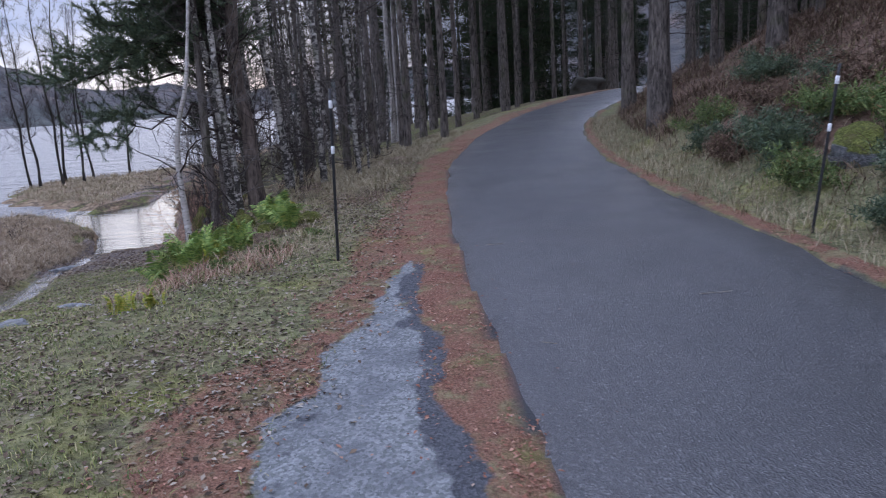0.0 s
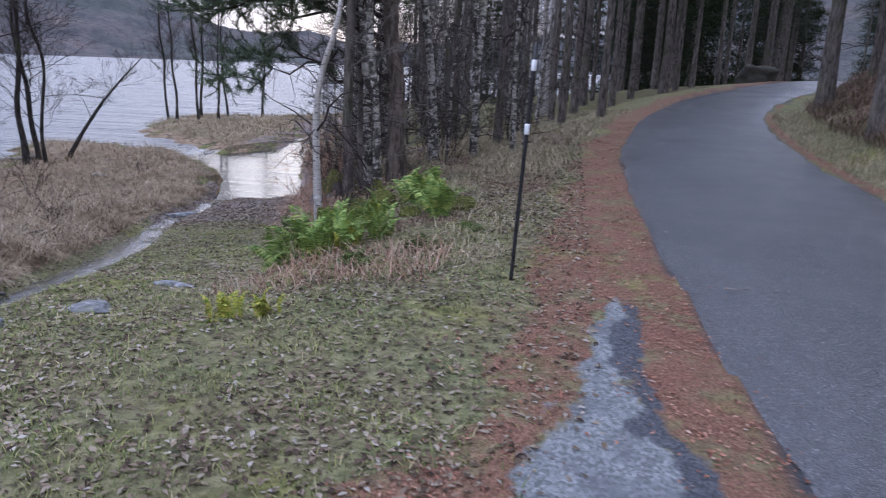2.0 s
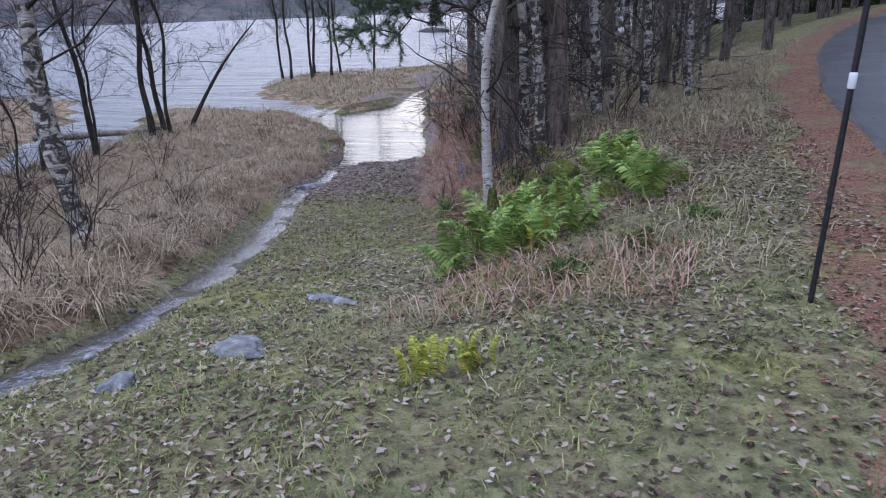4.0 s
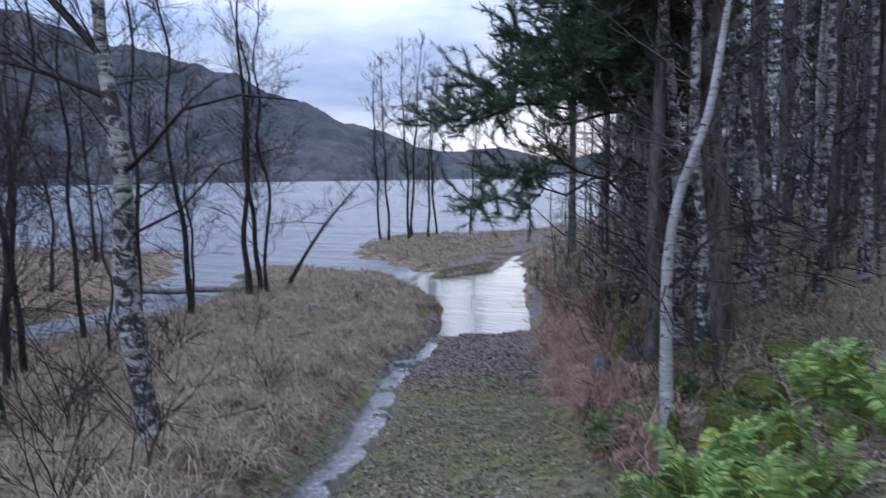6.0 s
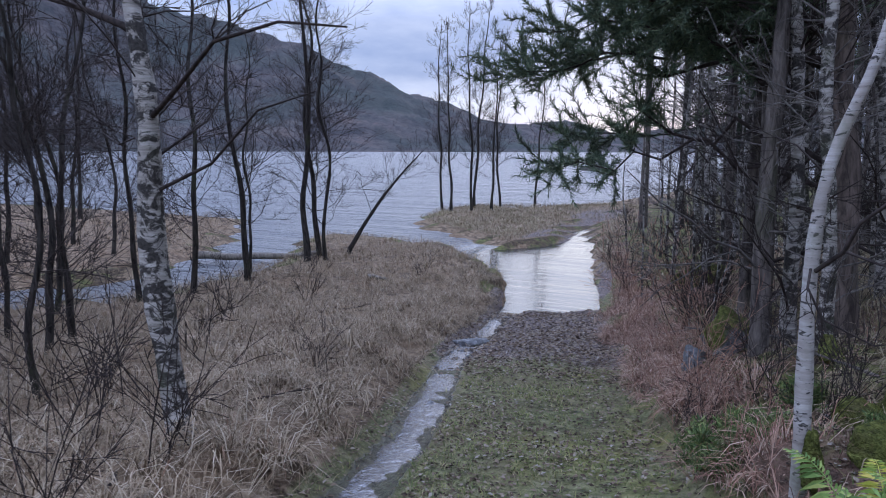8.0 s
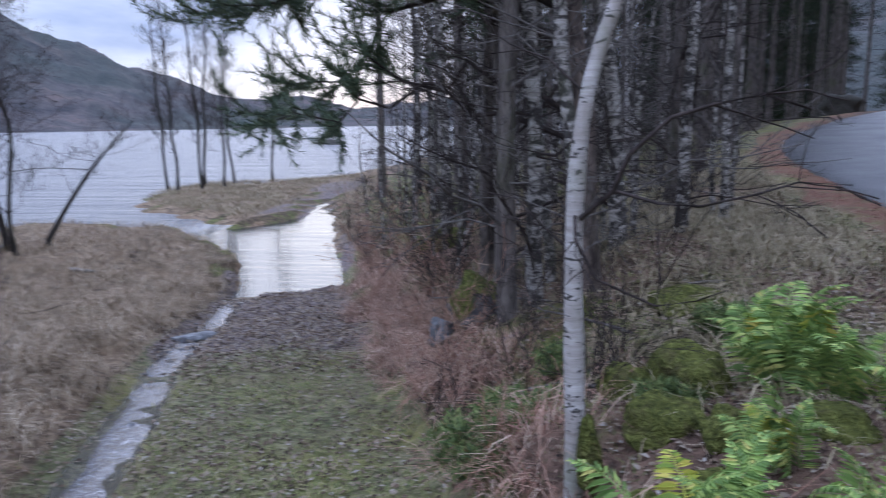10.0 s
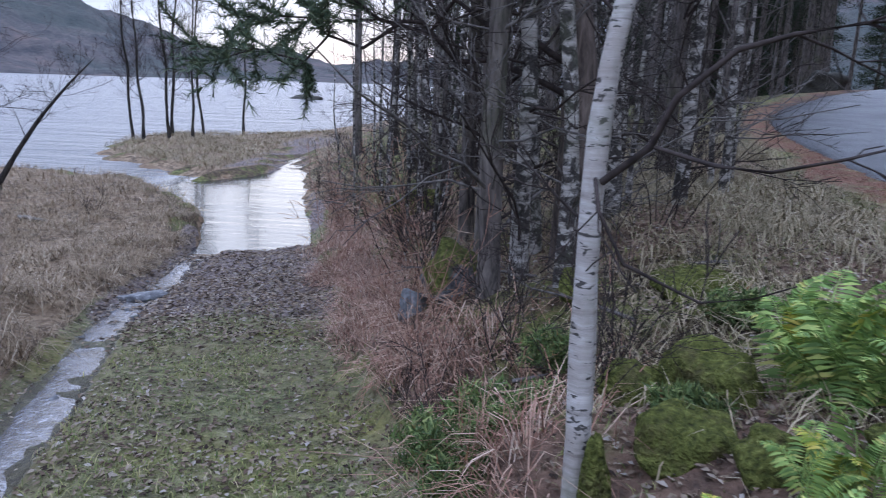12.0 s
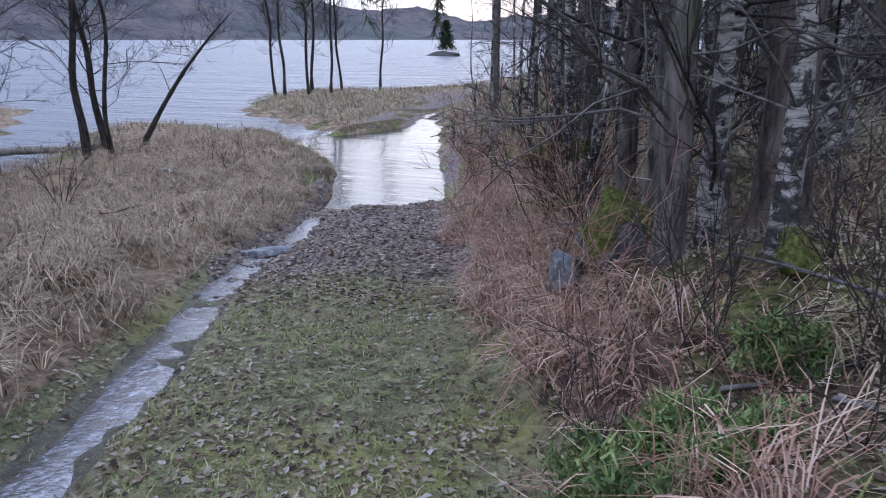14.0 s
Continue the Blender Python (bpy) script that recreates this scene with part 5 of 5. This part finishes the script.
GREEN = "bright green fern with arching feathery fronds"
for i, (x, y, c, s) in enumerate([(-2.28, 9.55, 14, 1.15), (-2.12, 9.3, 11, 0.95), (-1.86, 8.75, 12, 0.9), (-2.36, 8.25, 9, 0.75), (-2.72, 8.2, 12, 1.0), (-2.95, 8.0, 12, 1.05), (-2.62, 7.85, 9, 0.85), (-3.12, 7.72, 10, 0.85), (-2.5, 8.0, 10, 0.8), (-2.78, 7.75, 9, 0.8), (-2.2, 9.45, 9, 1.0), (-1.95, 8.9, 8, 0.9), (-2.5, 8.72, 10, 0.75)]):
    fern(x, y, c, s, GREEN, FRONDS if i % 4 else FRONDS + YELLOW_FRONDS[:1], 300 + i)
for i, (x, y, c, s) in enumerate([(-2.72, 5.95, 7, 0.55), (-2.55, 6.15, 6, 0.5), (-2.62, 7.95, 6, 0.7), (-2.05, 9.75, 7, 1.0)]):
    fern(x, y, c, s, "yellowing low fern among fallen leaves", YELLOW_FRONDS, 330 + i)


# ---- shrubs ----
def shrub(x, y, height, stems, label, mat, seed, group="bare shrubs", spread=0.5):
    rng = np.random.RandomState(seed)
    root = thing("shrub", at_ground(x, y, 0.02), label, "shrub", group)
    for _ in range(stems):
        acc, a = Acc(), rng.uniform(0, 6.283)
        limb(acc, (rng.normal(0, 0.08), rng.normal(0, 0.08), 0), (math.cos(a) * spread, math.sin(a) * spread, 1), height * rng.uniform(0.6, 1.1), rng.uniform(0.003, 0.006), rng, 2, 0.03, 0.13, 4)
        part("stem", acc, mat, root)
    return root


sh = [shrub(-4.6, 13.6, 1.3, 8, "thin leafless shrub at the foot of the bank", TWIG, 400), shrub(-5.6, 14.9, 1.1, 8, "thin leafless shrub at the foot of the bank", BRACKEN, 401), shrub(-7.4, 8.0, 1.0, 6, "thin leafless shrub in marsh grass", TWIG, 402)]
for x, y, k, s in [(-4.1, 12.4, 0, .8), (-4.5, 14.6, 0, 1), (-5.0, 15.3, 1, 1.1), (-4.8, 16.3, 0, 1.1), (-5.6, 16.6, 1, 1.1), (-6.2, 17.6, 1, 1.2), (-6.7, 19.2, 0, 1.2), (-7.3, 21, 1, 1.2), (-8.2, 23.5, 1, 1.2), (-5.3, 18.6, 0, 1.3), (-6.2, 22.5, 0, 1.4),
                   (-3.4, 10.4, 0, .7), (-3.5, 13.2, 0, 1), (-3.2, 14.4, 0, 1.1), (-2.4, 12.2, 0, .9), (-2.8, 14.0, 0, 1.2), (-2.0, 15.6, 0, 1.3), (-8.1, 25.5, 0, 1.3), (-4.0, 11.4, 1, .8), (-4.3, 12.9, 1, .9), (-4.0, 10.6, 1, .6),
                   (-6.4, 7.9, 2, 1), (-6.0, 6.9, 2, .8), (-8.3, 8.8, 2, 1.2), (-9.0, 7.3, 2, 1.3), (-7.5, 10.6, 2, .7), (-9.6, 11.0, 2, .8), (-11.2, 13, 2, 1.2), (-12, 15.8, 2, 1), (-13.6, 14, 2, 1.4), (-9.0, 6.2, 2, 1.4), (-7.4, 6.3, 2, 1.1), (-10.2, 8.1, 2, 1.5), (-12, 9.2, 2, 1.6), (-14.2, 10.8, 2, 1.6),
                   (-14.2, 18.6, 2, .8), (-11.6, 19.4, 2, .7), (-17, 11.0, 2, 1.7), (-20, 15.2, 2, 1.5), (-24, 22, 2, 1.5), (-3.1, 9.6, 0, .5), (-2.9, 10.2, 0, .7), (-3.5, 9.3, 1, .4), (-3.7, 9.9, 0, .5)]:
    copy_thing(sh[k], Matrix.Translation(at_ground(x, y, 0.02)) @ Matrix.Rotation(RG.uniform(0, 6.28), 4, "Z") @ Matrix.Diagonal((s, s, s, 1)))


def green_bush(x, y, size, label, seed, mat=NEEDLE):
    """A low evergreen bush: many fine sprays on a bent frame."""
    rng = np.random.RandomState(seed)
    root = thing("bush", at_ground(x, y, 0.03), label, "bush", "slope bushes")
    frame_acc, sprays = Acc(), Acc()
    for _ in range(18):
        a = rng.uniform(0, 6.283)
        path = wander((0, 0, 0), (math.cos(a) * 0.9, math.sin(a) * 0.9, rng.uniform(0.4, 1.2)), size * rng.uniform(0.6, 1.1), 6, 0.18, 0.03, rng)
        frame_acc.tube(path, np.linspace(0.008, 0.002, len(path)), 3)
        for q in path[2:]:
            clump(sprays, q, size * 0.1, 46, rng, 0.03 + 0.09 * size, 0.004 + 0.005 * size)
    tagged(part("stem_cluster", frame_acc, TWIG, root), kind="stuff")
    tagged(part("foliage", sprays, mat, root, smooth=False), kind="stuff")
    return root


for i, (x, y, s) in enumerate([(4.3, 9.6, 0.7), (4.0, 8.2, 0.55), (4.9, 11.0, 0.7), (4.5, 7.0, 0.6), (5.2, 8.4, 0.8), (5.9, 10.4, 0.8), (4.2, 11.6, 0.5), (4.6, 5.6, 0.6), (5.6, 6.4, 0.8), (5.8, 13.4, 0.7), (6.6, 8.6, 0.9), (4.1, 10.4, 0.5), (6.2, 12.2, 0.8), (4.6, 13.0, 0.6), (7.0, 6.4, 0.9), (4.0, 6.2, 0.5), (5.0, 9.6, 0.6)]):
    green_bush(x, y, s, ("dark green heathery bush on the roadside slope", "yellow-green broom bush on the roadside slope", "brown half-dead bush on the roadside slope")[i % 3], 500 + i, (NEEDLE, BILBERRY, SLOPE)[i % 3])
for i, (x, y, s) in enumerate([(-3.6, 9.5, 0.28), (-3.42, 9.75, 0.26), (-3.68, 9.85, 0.26), (-3.55, 9.3, 0.16), (-2.75, 9.3, 0.16), (-3.2, 10.3, 0.2), (-2.3, 10.4, 0.2), (-1.9, 7.7, 0.14), (-2.3, 7.3, 0.14), (-1.5, 8.3, 0.12)]):
    green_bush(x, y, s, "low green bilberry clump on the grassy bank", 530 + i, BILBERRY)


# ---- stones, moss and wood ----
def boulder(name, x, y, size, label, mat, seed, sink=0.3, category="stone"):
    """An uneven stone with flattened faces."""
    rng = np.random.RandomState(seed)
    bm = bmesh.new()
    bmesh.ops.create_icosphere(bm, subdivisions=4 if max(size) > 0.1 else 2, radius=1.0)
    cuts = [(rng.normal(0, 1, 3), rng.uniform(0.45, 0.85)) for _ in range(11)]
    for v in bm.verts:
        p = np.array(v.co)
        for n, k in cuts:
            n = n / np.linalg.norm(n)
            over = p @ n - k
            if over > 0:
                p = p - n * over * 0.85
        p = p * (1 + 0.2 * noise.noise(Vector(p * 2.1) + Vector((seed, 0, 0))) + 0.07 * noise.noise(Vector(p * 6.0)))
        v.co = Vector(p * np.array(size))
    me = bpy.data.meshes.new(name)
    bm.to_mesh(me)
    bm.free()
    me.materials.append(mat)
    me.polygons.foreach_set("use_smooth", [True] * len(me.polygons))
    ob = new(name, me)
    ob.location = at_ground(x, y, sink * size[2] - size[2] * 0.35)
    ob.rotation_euler = (0, 0, rng.uniform(0, 6.28))
    return tagged(ob, label, category)


boulder("stone", -3.82, 6.2, (0.21, 0.16, 0.065), "flat grey stone sunk in the track's grass", ROCK, 1)
boulder("stone", -3.78, 7.22, (0.26, 0.07, 0.035), "long flat pale stone sunk in the track", ROCK, 2)
boulder("stone", -4.15, 5.7, (0.12, 0.1, 0.06), "small grey stone at the stream's edge", ROCK, 3)
boulder("stone", -4.75, 5.2, (0.1, 0.12, 0.05), "small grey stone at the stream's edge", ROCK, 4)
boulder("stone", -7.62, 14.1, (0.32, 0.2, 0.1), "dark wet stone beside the stream", ROCK, 5)
boulder("boulder", -4.15, 11.72, (0.1, 0.12, 0.17), "pale lichen-covered stone under a mossy boulder", ROCK, 6, 0.2, "boulder")
boulder("boulder", -3.88, 11.8, (0.3, 0.32, 0.32), "lumpy boulder with a cap of green moss", MOSSY_ROCK, 27, 0.1, "boulder")
boulder("moss_hummock", -3.1, 11.05, (0.15, 0.13, 0.12), "dark mossy foot of a bank birch", MOSS, 15, 0.1, "moss")
boulder("moss_hummock", -2.62, 9.6, (0.26, 0.24, 0.2), "cushion of bright green moss on the bank", MOSS, 8, 0.25, "moss")
boulder("moss_hummock", -2.88, 9.62, (0.16, 0.16, 0.15), "cushion of bright green moss on the bank", MOSS, 9, 0.25, "moss")
boulder("moss_hummock", -3.11, 8.9, (0.06, 0.055, 0.2), "mossy foot of the white birch", MOSS, 10, -0.6, "moss")
for i, (x, y, s) in enumerate([(-2.78, 9.15, 0.2), (-2.55, 8.95, 0.16), (-2.93, 8.7, 0.1), (-2.2, 8.95, 0.17), (-2.68, 8.6, 0.13), (-1.75, 9.3, 0.2)]):
    boulder("moss_hummock", x, y, (s, s * 0.9, s * 0.75), "cushion of bright green moss on the bank", MOSS, 40 + i, 0.3, "moss")
boulder("moss_hummock", -2.35, 11.0, (0.35, 0.3, 0.15), "low mossy hummock in bleached grass", MOSS, 11, 0.3, "moss")
boulder("moss_hummock", -5.0, 17.9, (0.7, 0.5, 0.4), "mossy hummock under bank trees", MOSS, 12, 0.2, "moss")
boulder("boulder", 4.55, 8.0, (0.4, 0.4, 0.42), "rough grey boulder in the roadside slope", MOSSY_ROCK, 13, 0.2, "boulder")
boulder("boulder", 7.2, 36.8, (1.5, 0.8, 0.7), "dark boulder where the lane bends away", DARK_ROCK, 14, 0.2, "boulder")


def log(name, a, b, radius, label, mat=WOOD):
    rng = np.random.RandomState(int(radius * 1000))
    a, b = np.array(a, float), np.array(b, float)
    t = np.linspace(0, 1, 9)[:, None]
    line = a + (b - a) * t + rng.normal(0, radius * 0.25, (9, 3))
    acc = Acc()
    acc.tube(line, radius * (1 - 0.3 * t[:, 0]), 8)
    acc.f.append(list(range(8))[::-1])
    return tagged(new(name, acc.mesh(name, mat)), label, "log")


log("log", (-18.9, 19.2, -1.62), (-15.9, 20.9, -1.55), 0.11, "grey weathered log lying across the creek")
log("log", (-12.6, 18.7, ground_z(-12.6, 18.7) + 0.08), (-11.95, 18.5, ground_z(-11.95, 18.5) + 0.08), 0.045, "short piece of driftwood in marsh grass")
for i, (x, y, ln, a) in enumerate([(1.75, 5.15, 0.24, 0.1), (0.35, 6.9, 0.18, 0.2), (0.62, 4.4, 0.1, 2.6)]):
    z = float(road_z(y)) + 0.042
    stick = log("stick", (x, y, z), (x + ln * math.cos(a), y + ln * math.sin(a), z), 0.0035, "thin broken twig lying on the asphalt", WOOD)

# small wooded islet far out on the lake
boulder("islet", -37, 110, (5.5, 2.0, 0.8), "low rocky islet far out on the lake", DARK_ROCK, 20, 0.0, "islet").location.z = LAKE - 0.1
islet_pine = conifer("pine_tree", (-36.5, 110, LAKE + 0.4), 4.2, 0.1, "small pine on the rocky islet", 610, bare=0.2, reach=1.5, whorls=10, per=5, needles=20, tuft=0.3, needle=0.3, width=0.05, dead=0)


# fallen branches under the bank trees, and sticks in the marsh
def fallen_branch(x, y, angle, length, label, seed, mat):
    rng = np.random.RandomState(seed)
    root = thing("fallen_branch", at_ground(x, y, -0.05), label, "branch", "fallen branches")
    acc = Acc()
    limb(acc, (0, 0, 0), (math.cos(angle), math.sin(angle), 0.02), length, 0.012, rng, 1, -0.005, 0.12, 5)
    part("branch", acc, mat, root)
    return root


for i, (x, y, a, ln) in enumerate([(-3.4, 10.2, 0.4, 0.9), (-3.1, 10.0, -0.6, 0.7), (-2.8, 10.5, 2.4, 0.9), (-3.6, 10.9, 0.9, 0.8), (-3.3, 11.7, 2.8, 1.0), (-2.4, 11.4, 0.2, 0.8)]):
    fallen_branch(x, y, a, ln, "pale dead branch fallen among bank trees", 700 + i, PALE_TWIG)
for i, (x, y, a, ln) in enumerate([(-7.2, 9.4, 1.0, 0.7), (-9.0, 12.5, 2.0, 0.9), (-8.4, 10.2, 0.3, 0.6), (-10.8, 15.0, 0.1, 0.8), (-6.3, 7.4, 2.2, 0.6)]):
    fallen_branch(x, y, a, ln, "thin dead stick lying in marsh grass", 720 + i, TWIG)
for i in range(26):
    s = RG.uniform(0.02, 0.05)
    k = RG.randint(0, len(STREAM) - 1)
    u = RG.rand()
    x, y = STREAM[k] * (1 - u) + STREAM[k + 1] * u + RG.normal(0, 0.14, 2)
    boulder("pebble", x, y, (s * 1.4, s, s * 0.6), "small wet stone in the shallow stream", ROCK, 800 + i, 0.2).data.name = "pebble"
